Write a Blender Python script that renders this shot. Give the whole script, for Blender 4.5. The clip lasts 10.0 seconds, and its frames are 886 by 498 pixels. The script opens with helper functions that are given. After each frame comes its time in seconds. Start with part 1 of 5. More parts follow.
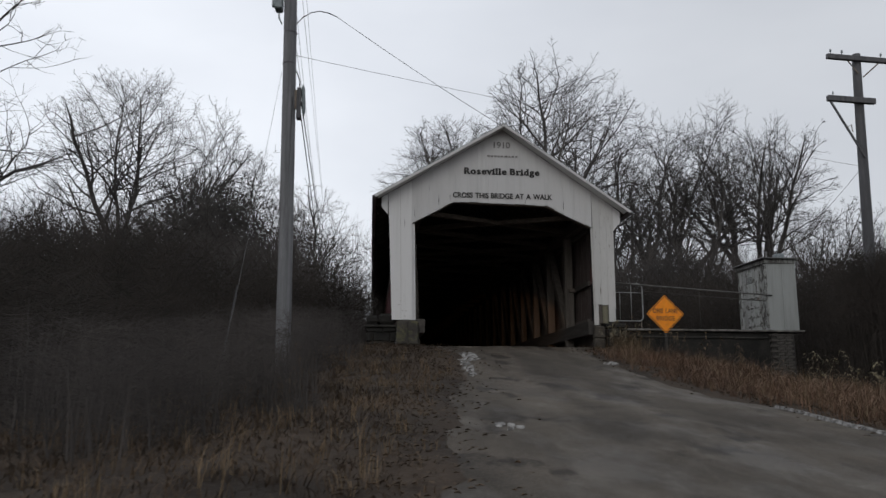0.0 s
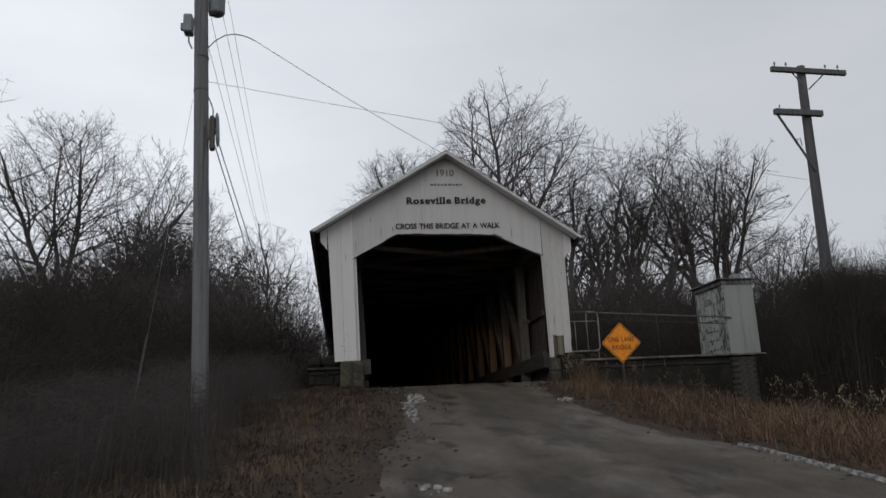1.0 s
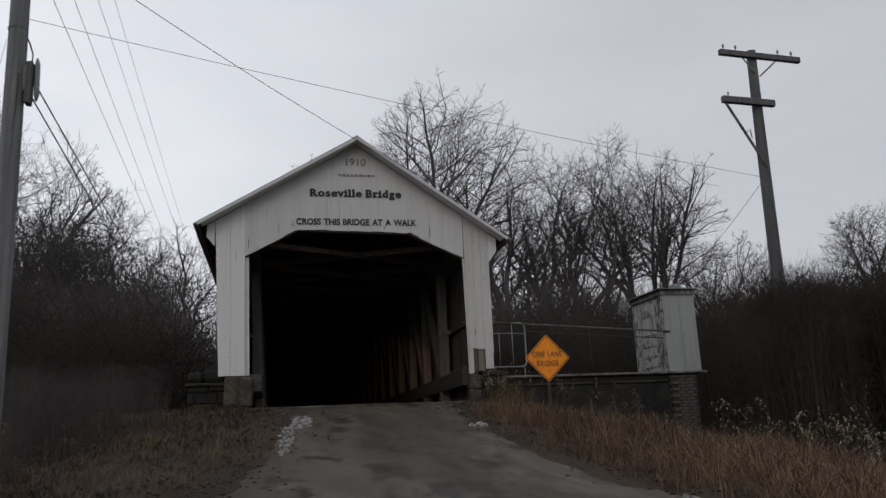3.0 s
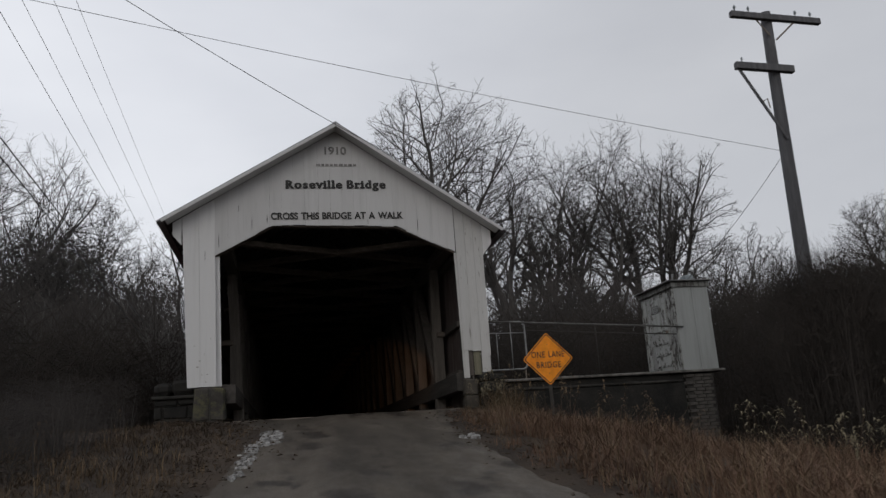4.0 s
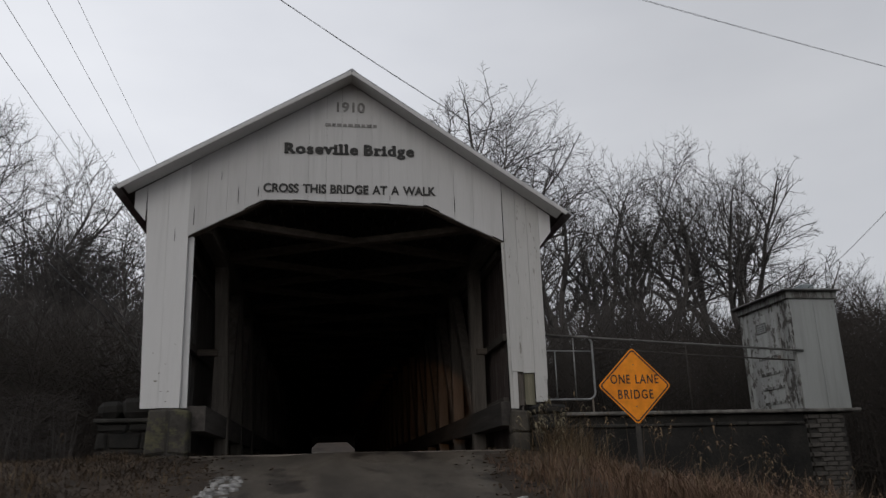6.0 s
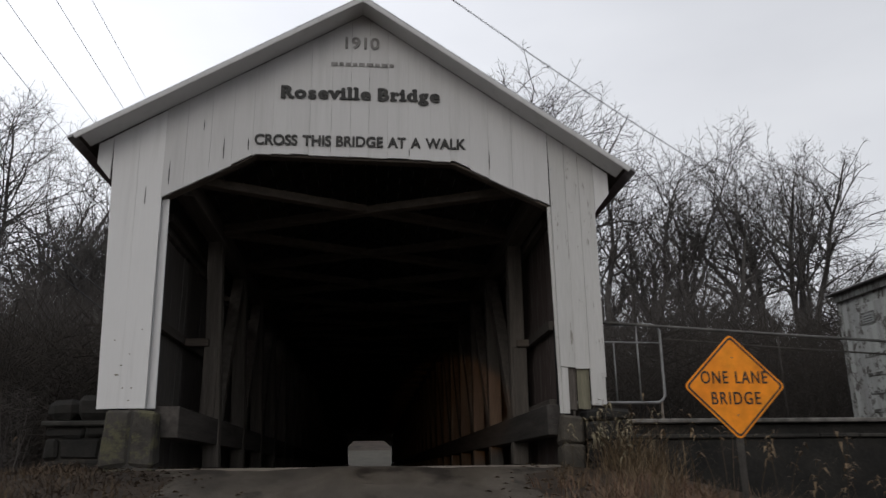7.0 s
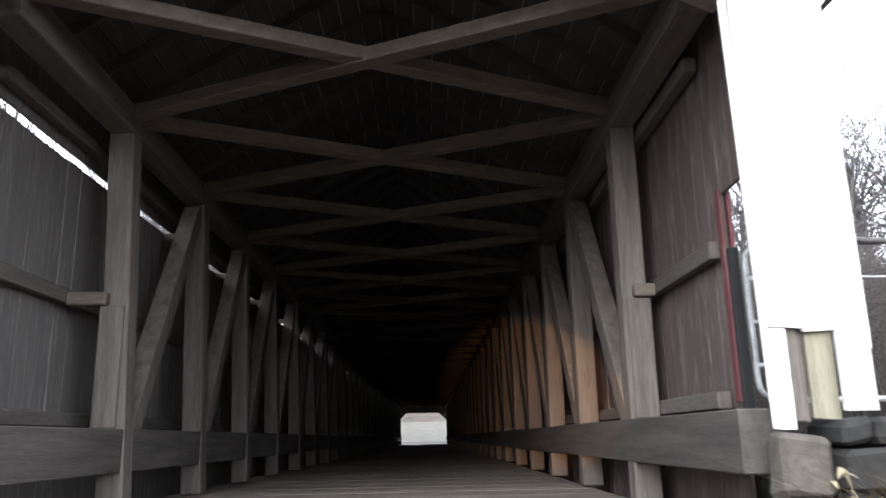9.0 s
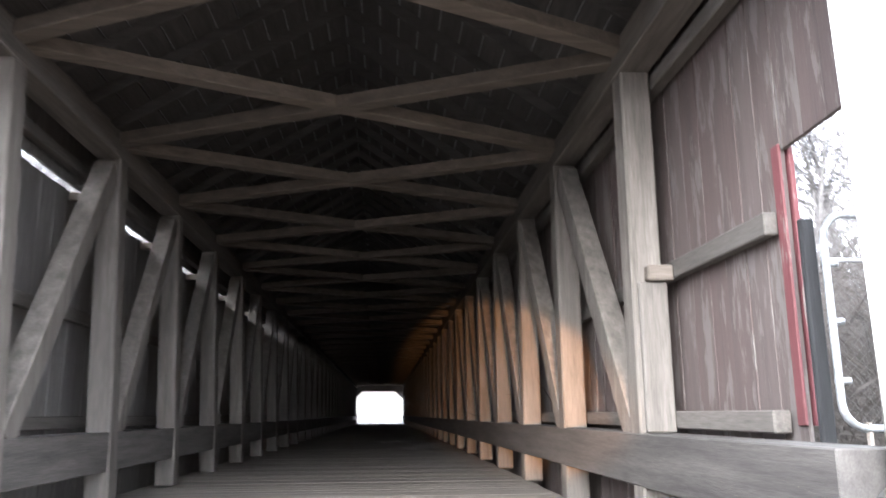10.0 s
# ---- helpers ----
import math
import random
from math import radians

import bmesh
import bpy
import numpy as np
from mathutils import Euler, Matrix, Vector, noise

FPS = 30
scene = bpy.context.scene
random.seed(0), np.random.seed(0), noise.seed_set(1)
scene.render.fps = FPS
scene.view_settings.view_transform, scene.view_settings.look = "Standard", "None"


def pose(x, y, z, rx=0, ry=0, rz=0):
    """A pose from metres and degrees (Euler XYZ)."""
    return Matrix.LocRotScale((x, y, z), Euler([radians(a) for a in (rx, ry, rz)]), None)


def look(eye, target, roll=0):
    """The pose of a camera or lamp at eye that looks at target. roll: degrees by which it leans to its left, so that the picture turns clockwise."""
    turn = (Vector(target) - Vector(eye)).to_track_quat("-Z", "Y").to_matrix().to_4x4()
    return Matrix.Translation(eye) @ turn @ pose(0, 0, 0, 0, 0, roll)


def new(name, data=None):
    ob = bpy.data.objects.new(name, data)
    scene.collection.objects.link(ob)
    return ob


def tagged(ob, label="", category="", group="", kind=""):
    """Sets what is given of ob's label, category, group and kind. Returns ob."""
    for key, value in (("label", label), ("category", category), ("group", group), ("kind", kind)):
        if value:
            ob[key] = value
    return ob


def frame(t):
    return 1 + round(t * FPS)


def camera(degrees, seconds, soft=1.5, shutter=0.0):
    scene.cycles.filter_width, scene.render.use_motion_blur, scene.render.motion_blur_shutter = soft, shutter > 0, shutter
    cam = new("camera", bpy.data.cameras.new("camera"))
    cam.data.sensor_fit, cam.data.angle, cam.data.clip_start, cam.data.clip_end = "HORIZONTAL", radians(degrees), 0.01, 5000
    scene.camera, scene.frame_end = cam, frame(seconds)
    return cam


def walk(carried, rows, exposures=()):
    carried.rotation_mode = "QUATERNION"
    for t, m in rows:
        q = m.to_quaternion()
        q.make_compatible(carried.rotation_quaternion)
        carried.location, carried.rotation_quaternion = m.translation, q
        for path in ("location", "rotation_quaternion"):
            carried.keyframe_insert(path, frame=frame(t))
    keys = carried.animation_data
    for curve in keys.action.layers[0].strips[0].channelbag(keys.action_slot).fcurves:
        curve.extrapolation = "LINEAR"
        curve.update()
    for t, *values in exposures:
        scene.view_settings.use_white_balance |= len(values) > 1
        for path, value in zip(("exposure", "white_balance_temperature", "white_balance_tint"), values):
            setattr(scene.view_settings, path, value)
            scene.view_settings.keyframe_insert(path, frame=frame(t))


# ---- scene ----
cam = camera(59.8, 10.0, soft=1.4, shutter=0.4)
PATH = [
    (0, (-3.432, -19.895, -0.974), (-3.252, -17.937, -0.611), 0.22),
    (0.5, (-3.130, -19.425, -0.875), (-2.912, -17.474, -0.494), 0.49),
    (1, (-2.842, -18.942, -0.785), (-2.568, -17.011, -0.339), -2.75),
    (1.5, (-2.581, -18.431, -0.716), (-2.365, -16.512, -0.195), 1.35),
    (2, (-2.337, -17.887, -0.666), (-1.949, -15.984, -0.189), -0.31),
    (2.5, (-2.067, -17.312, -0.621), (-1.614, -15.417, -0.170), -2.50),
    (2.7, (-1.941, -17.075, -0.601), (-1.513, -15.176, -0.140), -2.22),
    (3.8, (-1.193, -15.625, -0.477), (-0.788, -13.726, 0.004), -3.38),
    (4, (-1.086, -15.320, -0.457), (-0.683, -13.422, 0.027), -3.92),
    (4.5, (-0.897, -14.488, -0.412), (-0.566, -12.589, 0.120), -4.30),
    (5, (-0.746, -13.567, -0.354), (-0.462, -11.664, 0.194), -4.38),
    (5.2, (-0.676, -13.177, -0.322), (-0.390, -11.277, 0.231), -4.29),
    (6.3, (-0.105, -10.855, -0.047), (0.166, -8.953, 0.510), -0.71),
    (6.5, (-0.008, -10.397, 0.005), (0.229, -8.494, 0.571), -1.11),
    (7, (0.178, -9.202, 0.120), (0.358, -7.288, 0.673), -0.69),
    (7.5, (0.316, -7.932, 0.252), (0.452, -6.013, 0.798), -0.88),
    (8, (0.442, -6.608, 0.432), (0.557, -4.667, 0.899), -1.93),
    (8.5, (0.531, -5.333, 0.615), (0.595, -3.389, 1.081), -1.80),
    (9, (0.556, -4.227, 0.753), (0.601, -2.285, 1.229), -1.16),
    (9.5, (0.549, -3.400, 0.882), (0.557, -1.464, 1.383), 1.41),
    (10, (0.537, -2.808, 1.026), (0.686, -0.858, 1.444), -0.48),
]
walk(cam, [(t, look(eye, aim, roll)) for t, eye, aim, roll in PATH],
     exposures=[(0, 0.1, 6350, 9), (0.8, 0.05, 6400, 9), (1.5, -0.12, 6400, 10), (2.5, -0.05, 6450, 10), (4.0, -0.08, 6450, 10), (4.5, -0.22, 6450, 10), (5.2, -0.2, 6450, 10), (6.5, 0.1, 6500, 10), (7.0, 0.3, 6500, 10), (7.5, 0.6, 6500, 10), (8.0, 1.2, 6400, 10),
                (8.5, 1.95, 6250, 10), (9.0, 3.4, 6050, 10), (9.5, 4.5, 5950, 9), (10.0, 5.1, 5900, 9)])

# ---- light ----
world = bpy.data.worlds.new("overcast_sky")
scene.world = world
world.use_nodes = True
wt = world.node_tree
wt.nodes.clear()
w_out = wt.nodes.new("ShaderNodeOutputWorld")
w_bg = wt.nodes.new("ShaderNodeBackground")
w_sky = wt.nodes.new("ShaderNodeTexSky")
w_sky.sky_type = 'NISHITA'
w_sky.sun_disc = False
w_sky.sun_elevation = radians(28)
w_sky.sun_rotation = radians(200)
w_sky.dust_density = 4.0
w_co = wt.nodes.new("ShaderNodeTexCoord")
w_map = wt.nodes.new("ShaderNodeMapping")
w_map.inputs["Scale"].default_value = (1.0, 1.0, 2.6)
w_noise = wt.nodes.new("ShaderNodeTexNoise")
w_noise.inputs["Scale"].default_value = 1.6
w_noise.inputs["Detail"].default_value = 5.0
w_noise.inputs["Roughness"].default_value = 0.5
w_ramp = wt.nodes.new("ShaderNodeValToRGB")
w_ramp.color_ramp.elements[0].position = 0.3
w_ramp.color_ramp.elements[0].color = (5.0, 5.12, 5.48, 1)
w_ramp.color_ramp.elements[1].position = 0.72
w_ramp.color_ramp.elements[1].color = (6.28, 6.38, 6.66, 1)
w_mix = wt.nodes.new("ShaderNodeMixRGB")
w_mix.inputs["Fac"].default_value = 0.93
w_bg.inputs["Strength"].default_value = 0.1
wt.links.new(w_co.outputs["Generated"], w_map.inputs["Vector"])
wt.links.new(w_map.outputs["Vector"], w_noise.inputs["Vector"])
wt.links.new(w_noise.outputs["Fac"], w_ramp.inputs["Fac"])
wt.links.new(w_sky.outputs["Color"], w_mix.inputs["Color1"])
wt.links.new(w_ramp.outputs["Color"], w_mix.inputs["Color2"])
# the overcast is brighter towards the hidden sun, ahead and to the west
w_dot = wt.nodes.new("ShaderNodeVectorMath")
w_dot.operation = 'DOT_PRODUCT'
w_dot.inputs[1].default_value = Vector((-0.62, 0.62, 0.48)).normalized()
w_glow = wt.nodes.new("ShaderNodeMapRange")
w_glow.inputs["From Min"].default_value = 0.35
w_glow.inputs["To Min"].default_value = 1.0
w_glow.inputs["To Max"].default_value = 1.5
w_glow.interpolation_type = 'SMOOTHSTEP'
w_gain = wt.nodes.new("ShaderNodeMixRGB")
w_gain.blend_type = 'MULTIPLY'
w_gain.inputs["Fac"].default_value = 1.0
wt.links.new(w_co.outputs["Generated"], w_dot.inputs[0])
wt.links.new(w_dot.outputs["Value"], w_glow.inputs["Value"])
wt.links.new(w_mix.outputs["Color"], w_gain.inputs["Color1"])
wt.links.new(w_glow.outputs["Result"], w_gain.inputs["Color2"])
wt.links.new(w_gain.outputs["Color"], w_bg.inputs["Color"])
wt.links.new(w_bg.outputs["Background"], w_out.inputs["Surface"])

sun_data = bpy.data.lights.new("sun", 'SUN')
sun_data.energy = 0.5
sun_data.angle = radians(40)
sun_data.color = (1.0, 0.98, 0.95)
sun = new("sun", sun_data)
sun.matrix_world = look((-7, -20, 11), (0, 0, 0))

# fixed spot added for the low beam of the car that carries the camera, on the climb before the portal; no car is built,
# it warms the truss on one side
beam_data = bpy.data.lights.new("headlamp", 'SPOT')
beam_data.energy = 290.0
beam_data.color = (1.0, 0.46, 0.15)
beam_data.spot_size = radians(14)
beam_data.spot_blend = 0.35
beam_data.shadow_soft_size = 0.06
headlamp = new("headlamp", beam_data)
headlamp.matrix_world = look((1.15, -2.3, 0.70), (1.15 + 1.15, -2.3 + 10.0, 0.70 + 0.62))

# ---- materials ----
def material(name, rough=0.8, metal=0.0):
    m = bpy.data.materials.new(name)
    m.use_nodes = True
    nt = m.node_tree
    b = nt.nodes["Principled BSDF"]
    b.inputs["Roughness"].default_value = rough
    b.inputs["Metallic"].default_value = metal
    b.inputs["Specular IOR Level"].default_value = 0.3
    return m, nt, b


def noise_node(nt, scale, detail=5.0, stretch=(1, 1, 1), rough=0.6, offset=None):
    co = nt.nodes.new("ShaderNodeTexCoord")
    mp = nt.nodes.new("ShaderNodeMapping")
    mp.inputs["Scale"].default_value = stretch
    n = nt.nodes.new("ShaderNodeTexNoise")
    n.inputs["Scale"].default_value = scale
    n.inputs["Detail"].default_value = detail
    n.inputs["Roughness"].default_value = rough
    nt.links.new(co.outputs["Object"], mp.inputs["Vector"])
    if offset is not None:
        add = nt.nodes.new("ShaderNodeVectorMath")
        add.operation = 'ADD'
        nt.links.new(mp.outputs["Vector"], add.inputs[0])
        nt.links.new(offset, add.inputs[1])
        nt.links.new(add.outputs["Vector"], n.inputs["Vector"])
    else:
        nt.links.new(mp.outputs["Vector"], n.inputs["Vector"])
    return n.outputs["Fac"]


def ramp(nt, fac, stops):
    r = nt.nodes.new("ShaderNodeValToRGB")
    while len(r.color_ramp.elements) < len(stops):
        r.color_ramp.elements.new(0.5)
    for e, (p, c) in zip(r.color_ramp.elements, stops):
        e.position, e.color = p, (*c, 1)
    nt.links.new(fac, r.inputs["Fac"])
    return r.outputs["Color"]


def mix(nt, fac, a, b, mode='MIX'):
    m = nt.nodes.new("ShaderNodeMixRGB")
    m.blend_type = mode
    for sock, v in ((m.inputs["Fac"], fac), (m.inputs["Color1"], a), (m.inputs["Color2"], b)):
        if isinstance(v, (int, float)):
            sock.default_value = v
        elif isinstance(v, tuple):
            sock.default_value = (*v, 1)
        else:
            nt.links.new(v, sock)
    return m.outputs["Color"]


def bump(nt, b, height, strength=0.4, dist=0.01):
    n = nt.nodes.new("ShaderNodeBump")
    n.inputs["Strength"].default_value = strength
    n.inputs["Distance"].default_value = dist
    nt.links.new(height, n.inputs["Height"])
    nt.links.new(n.outputs["Normal"], b.inputs["Normal"])


def per_piece(nt):
    o = nt.nodes.new("ShaderNodeObjectInfo")
    return o.outputs["Random"]


def per_island(nt):
    g = nt.nodes.new("ShaderNodeNewGeometry")
    return g.outputs["Random Per Island"]


def scaled(nt, value, k):
    m = nt.nodes.new("ShaderNodeMath")
    m.operation = 'MULTIPLY'
    nt.links.new(value, m.inputs[0])
    m.inputs[1].default_value = k
    return m.outputs[0]


def painted_boards(name, paint, paint2, bare, wear, rough=0.75, grain_k=0.25, islands=False, grime=(0.30, 0.29, 0.27), grime_at=(0.52, 0.8), flakes=(6, 6, 0.7)):
    """Paint on upright boards, streaked, flaked through to grey wood; every board a little different."""
    m, nt, b = material(name, rough)
    rnd = per_island(nt) if islands else per_piece(nt)
    off = scaled(nt, rnd, 37.0)
    base = mix(nt, rnd, paint, paint2)
    streak = noise_node(nt, 1.4, 6, (5, 5, 0.35), 0.6, off)
    col = mix(nt, ramp(nt, streak, [(grime_at[0], (0, 0, 0)), (grime_at[1], (1, 1, 1))]), base, grime)
    flake = noise_node(nt, 3.0, 9, flakes, 0.72, off)
    col = mix(nt, ramp(nt, flake, [(wear, (0, 0, 0)), (wear + 0.05, (1, 1, 1))]), col, bare)
    grain = noise_node(nt, 30, 4, (3, 3, 0.12), 0.6, off)
    col = mix(nt, grain_k, col, ramp(nt, grain, [(0.3, (0.55, 0.55, 0.55)), (0.7, (1, 1, 1))]), 'MULTIPLY')
    nt.links.new(col, b.inputs["Base Color"])
    bump(nt, b, mix(nt, 0.5, grain, flake), 0.35, 0.006)
    return m


def plain_mix(name, c1, c2, scale, rough=0.85, stretch=(1, 1, 1), fine=None, metal=0.0, bump_k=0.4, dist=0.01, lo=0.35, hi=0.65, islands=False):
    """Two colours mixed by coarse noise, with a finer grain and relief."""
    m, nt, b = material(name, rough, metal)
    n1 = noise_node(nt, scale, 6, stretch)
    n2 = noise_node(nt, (fine or scale * 9), 6, stretch)
    col = ramp(nt, n1, [(lo, c1), (hi, c2)])
    col = mix(nt, 0.55, col, ramp(nt, n2, [(0.25, (0.45, 0.45, 0.45)), (0.75, (1.25, 1.25, 1.25))]), 'MULTIPLY')
    if islands:
        v = per_island(nt)
        col = mix(nt, 0.5, col, ramp(nt, v, [(0.0, (0.5, 0.5, 0.5)), (1.0, (1.4, 1.35, 1.3))]), 'MULTIPLY')
    nt.links.new(col, b.inputs["Base Color"])
    bump(nt, b, n2, bump_k, dist)
    return m


def timber(name, c1, c2, stretch, rough=0.85, islands=False):
    """Rough-sawn bare wood with grain along the stretched axis, varied piece by piece."""
    m, nt, b = material(name, rough)
    rnd = per_island(nt) if islands else per_piece(nt)
    off = scaled(nt, rnd, 23.0)
    n1 = noise_node(nt, 2.0, 6, stretch, 0.6, off)
    n2 = noise_node(nt, 14.0, 7, stretch, 0.7, off)
    col = ramp(nt, n1, [(0.3, c1), (0.7, c2)])
    col = mix(nt, 0.6, col, ramp(nt, n2, [(0.3, (0.45, 0.44, 0.43)), (0.7, (1.2, 1.2, 1.2))]), 'MULTIPLY')
    col = mix(nt, 0.5, col, ramp(nt, rnd, [(0, (0.6, 0.6, 0.6)), (1, (1.25, 1.22, 1.2))]), 'MULTIPLY')
    nt.links.new(col, b.inputs["Base Color"])
    bump(nt, b, n2, 0.5, 0.008)
    return m


WHITE = painted_boards("white_paint_weathered", (0.615, 0.61, 0.605), (0.585, 0.58, 0.575), (0.34, 0.32, 0.29), 0.72, grain_k=0.10, grime=(0.47, 0.465, 0.46), grime_at=(0.58, 0.9))
# roof-overhang shade is toned into this white, besides its grime; the legs stay lighter
WHITE_GABLE = painted_boards("white_paint_shade_toned", (0.505, 0.50, 0.495), (0.475, 0.468, 0.464), (0.33, 0.31, 0.285), 0.70, grain_k=0.14, grime=(0.405, 0.398, 0.392), grime_at=(0.5, 0.82))
WHITE_WORN = painted_boards("white_paint_worn", (0.50, 0.492, 0.478), (0.455, 0.45, 0.438), (0.19, 0.178, 0.155), 0.60, 0.8, grime=(0.40, 0.39, 0.37), flakes=(5.5, 5.5, 0.9))
SHED_PEEL = painted_boards("shed_paint_peeling", (0.40, 0.41, 0.395), (0.35, 0.36, 0.348), (0.105, 0.098, 0.090), 0.535, 0.85, flakes=(2.2, 2.2, 2.0), grime=(0.23, 0.23, 0.22), grime_at=(0.44, 0.72))
SHED_FLAKED = painted_boards("shed_paint_flaked", (0.36, 0.37, 0.355), (0.32, 0.33, 0.318), (0.070, 0.066, 0.060), 0.485, 0.85, flakes=(3.0, 3.0, 1.5), grime=(0.20, 0.20, 0.19), grime_at=(0.42, 0.72))
SHED_SIDE = painted_boards("shed_paint_grey", (0.30, 0.312, 0.305), (0.29, 0.302, 0.294), (0.14, 0.135, 0.125), 0.66, 0.8, grime=(0.215, 0.222, 0.215), grime_at=(0.45, 0.78))
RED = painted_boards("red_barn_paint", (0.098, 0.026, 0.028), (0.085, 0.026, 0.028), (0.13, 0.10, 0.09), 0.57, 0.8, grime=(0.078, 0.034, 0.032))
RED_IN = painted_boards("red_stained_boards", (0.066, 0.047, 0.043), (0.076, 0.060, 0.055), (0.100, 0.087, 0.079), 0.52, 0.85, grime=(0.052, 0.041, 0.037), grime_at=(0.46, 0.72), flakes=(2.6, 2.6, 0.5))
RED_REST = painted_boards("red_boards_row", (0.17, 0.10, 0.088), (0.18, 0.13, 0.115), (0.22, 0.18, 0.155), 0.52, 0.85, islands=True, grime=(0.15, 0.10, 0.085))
TIMBER_V = timber("truss_timber_upright", (0.069, 0.060, 0.052), (0.139, 0.124, 0.109), (6, 6, 0.4))
CHORD = timber("dark_chord_timber", (0.038, 0.034, 0.031), (0.085, 0.077, 0.070), (6, 0.4, 6))
PATCH_WOOD = timber("patch_wood", (0.13, 0.122, 0.085), (0.25, 0.235, 0.17), (6, 6, 0.5))
TIMBER_Y = timber("truss_timber_lengthwise", (0.058, 0.051, 0.045), (0.116, 0.104, 0.092), (6, 0.4, 6))
TIMBER_X = timber("truss_timber_crosswise", (0.067, 0.055, 0.045), (0.125, 0.105, 0.088), (0.4, 6, 6))
TIMBER_ROOF = timber("roof_boards", (0.055, 0.052, 0.050), (0.095, 0.090, 0.086), (6, 0.4, 6), islands=True)
RAFTER = timber("rafter_timber", (0.055, 0.052, 0.050), (0.095, 0.090, 0.086), (0.4, 6, 6))
GATE_WOOD = timber("dark_gate_wood", (0.008, 0.008, 0.0085), (0.016, 0.016, 0.017), (8, 8, 0.3), 0.98)
PLANK = timber("deck_planks", (0.10, 0.088, 0.075), (0.20, 0.175, 0.15), (0.4, 6, 6))
PLANK_REST = timber("deck_planks_row", (0.10, 0.088, 0.075), (0.20, 0.175, 0.15), (0.4, 6, 6), islands=True)
POLE_WOOD = timber("pole_wood", (0.098, 0.101, 0.108), (0.19, 0.194, 0.203), (8, 8, 0.3))
POLE_DARK = timber("pole_wood_dark", (0.070, 0.071, 0.077), (0.128, 0.129, 0.136), (8, 8, 0.3))
ROOF_METAL = plain_mix("roof_sheet", (0.22, 0.22, 0.23), (0.34, 0.34, 0.35), 1.2, 0.6, metal=0.15)
SHED_DARK = painted_boards("shed_trim_bare", (0.21, 0.215, 0.205), (0.17, 0.175, 0.168), (0.08, 0.075, 0.07), 0.48, 0.85, grime=(0.12, 0.12, 0.115))
ROOF_DARK = plain_mix("dark_roof_sheet", (0.085, 0.085, 0.085), (0.16, 0.158, 0.155), 1.6, 0.7)
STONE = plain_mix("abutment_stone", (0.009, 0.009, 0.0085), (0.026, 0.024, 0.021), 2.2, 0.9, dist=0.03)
CONCRETE = plain_mix("old_concrete", (0.20, 0.19, 0.17), (0.33, 0.31, 0.28), 2.5, 0.9)
PIER_STONE = plain_mix("pier_stone", (0.032, 0.029, 0.024), (0.075, 0.066, 0.054), 3.0, 0.9, dist=0.03)


def lichen_stone():
    m, nt, b = material("lichened_stone", 0.92)
    big = noise_node(nt, 2.4, 6)
    fine = noise_node(nt, 22, 7, rough=0.7)
    spot = noise_node(nt, 4.5, 8, (1, 1, 1.3), 0.7)
    col = ramp(nt, big, [(0.35, (0.028, 0.026, 0.023)), (0.65, (0.066, 0.060, 0.052))])
    col = mix(nt, ramp(nt, spot, [(0.50, (0, 0, 0)), (0.60, (1, 1, 1))]), col, (0.088, 0.083, 0.050))
    col = mix(nt, 0.6, col, ramp(nt, fine, [(0.3, (0.5, 0.5, 0.5)), (0.7, (1.25, 1.25, 1.25))]), 'MULTIPLY')
    nt.links.new(col, b.inputs["Base Color"])
    bump(nt, b, mix(nt, 0.4, fine, spot), 0.7, 0.03)
    return m


LICHEN_STONE = lichen_stone()
CONCRETE_DARK = plain_mix("stained_concrete", (0.030, 0.028, 0.024), (0.085, 0.078, 0.068), 2.0, 0.9)
SLAB = plain_mix("stained_slab", (0.060, 0.057, 0.052), (0.20, 0.19, 0.175), 4.5, 0.9)
SLAB_DARK = plain_mix("stained_ledge", (0.020, 0.019, 0.017), (0.055, 0.052, 0.046), 2.5, 0.9)
BRICK = plain_mix("pier_brick", (0.050, 0.046, 0.041), (0.105, 0.097, 0.088), 3.0, 0.9)
MORTAR = plain_mix("mortar", (0.035, 0.033, 0.030), (0.065, 0.061, 0.056), 5.0, 0.95)
PIPE = plain_mix("galvanised_pipe", (0.19, 0.195, 0.195), (0.33, 0.33, 0.33), 6.0, 0.5, metal=0.5)
RAIL = plain_mix("weathered_rail", (0.075, 0.073, 0.070), (0.15, 0.146, 0.138), 5.0, 0.6, metal=0.3)
RAIL_DARK = plain_mix("dark_rusted_rail", (0.035, 0.032, 0.029), (0.075, 0.068, 0.060), 5.0, 0.75, metal=0.2)
PIPE_RUST = plain_mix("rusty_pipe", (0.13, 0.10, 0.08), (0.24, 0.21, 0.18), 5.0, 0.7, metal=0.3)
STEEL_GREY = plain_mix("grey_enamel", (0.16, 0.19, 0.20), (0.24, 0.27, 0.28), 3.0, 0.45)
CABLE = plain_mix("black_cable", (0.03, 0.03, 0.032), (0.06, 0.06, 0.062), 5.0, 0.6)
WIRE = plain_mix("weathered_wire", (0.16, 0.16, 0.17), (0.26, 0.26, 0.27), 5.0, 0.55)
BLACK = plain_mix("black_paint", (0.018, 0.018, 0.018), (0.045, 0.043, 0.04), 7.0, 0.6)
FADED = plain_mix("faded_black_paint", (0.14, 0.135, 0.13), (0.30, 0.29, 0.28), 9.0, 0.7)
ORANGE = plain_mix("sign_orange", (0.80, 0.24, 0.006), (0.88, 0.30, 0.010), 2.5, 0.42, fine=7, bump_k=0.02)
BARK = plain_mix("bark", (0.075, 0.072, 0.070), (0.150, 0.143, 0.137), 1.2, 0.95, (3, 3, 0.6), dist=0.03)
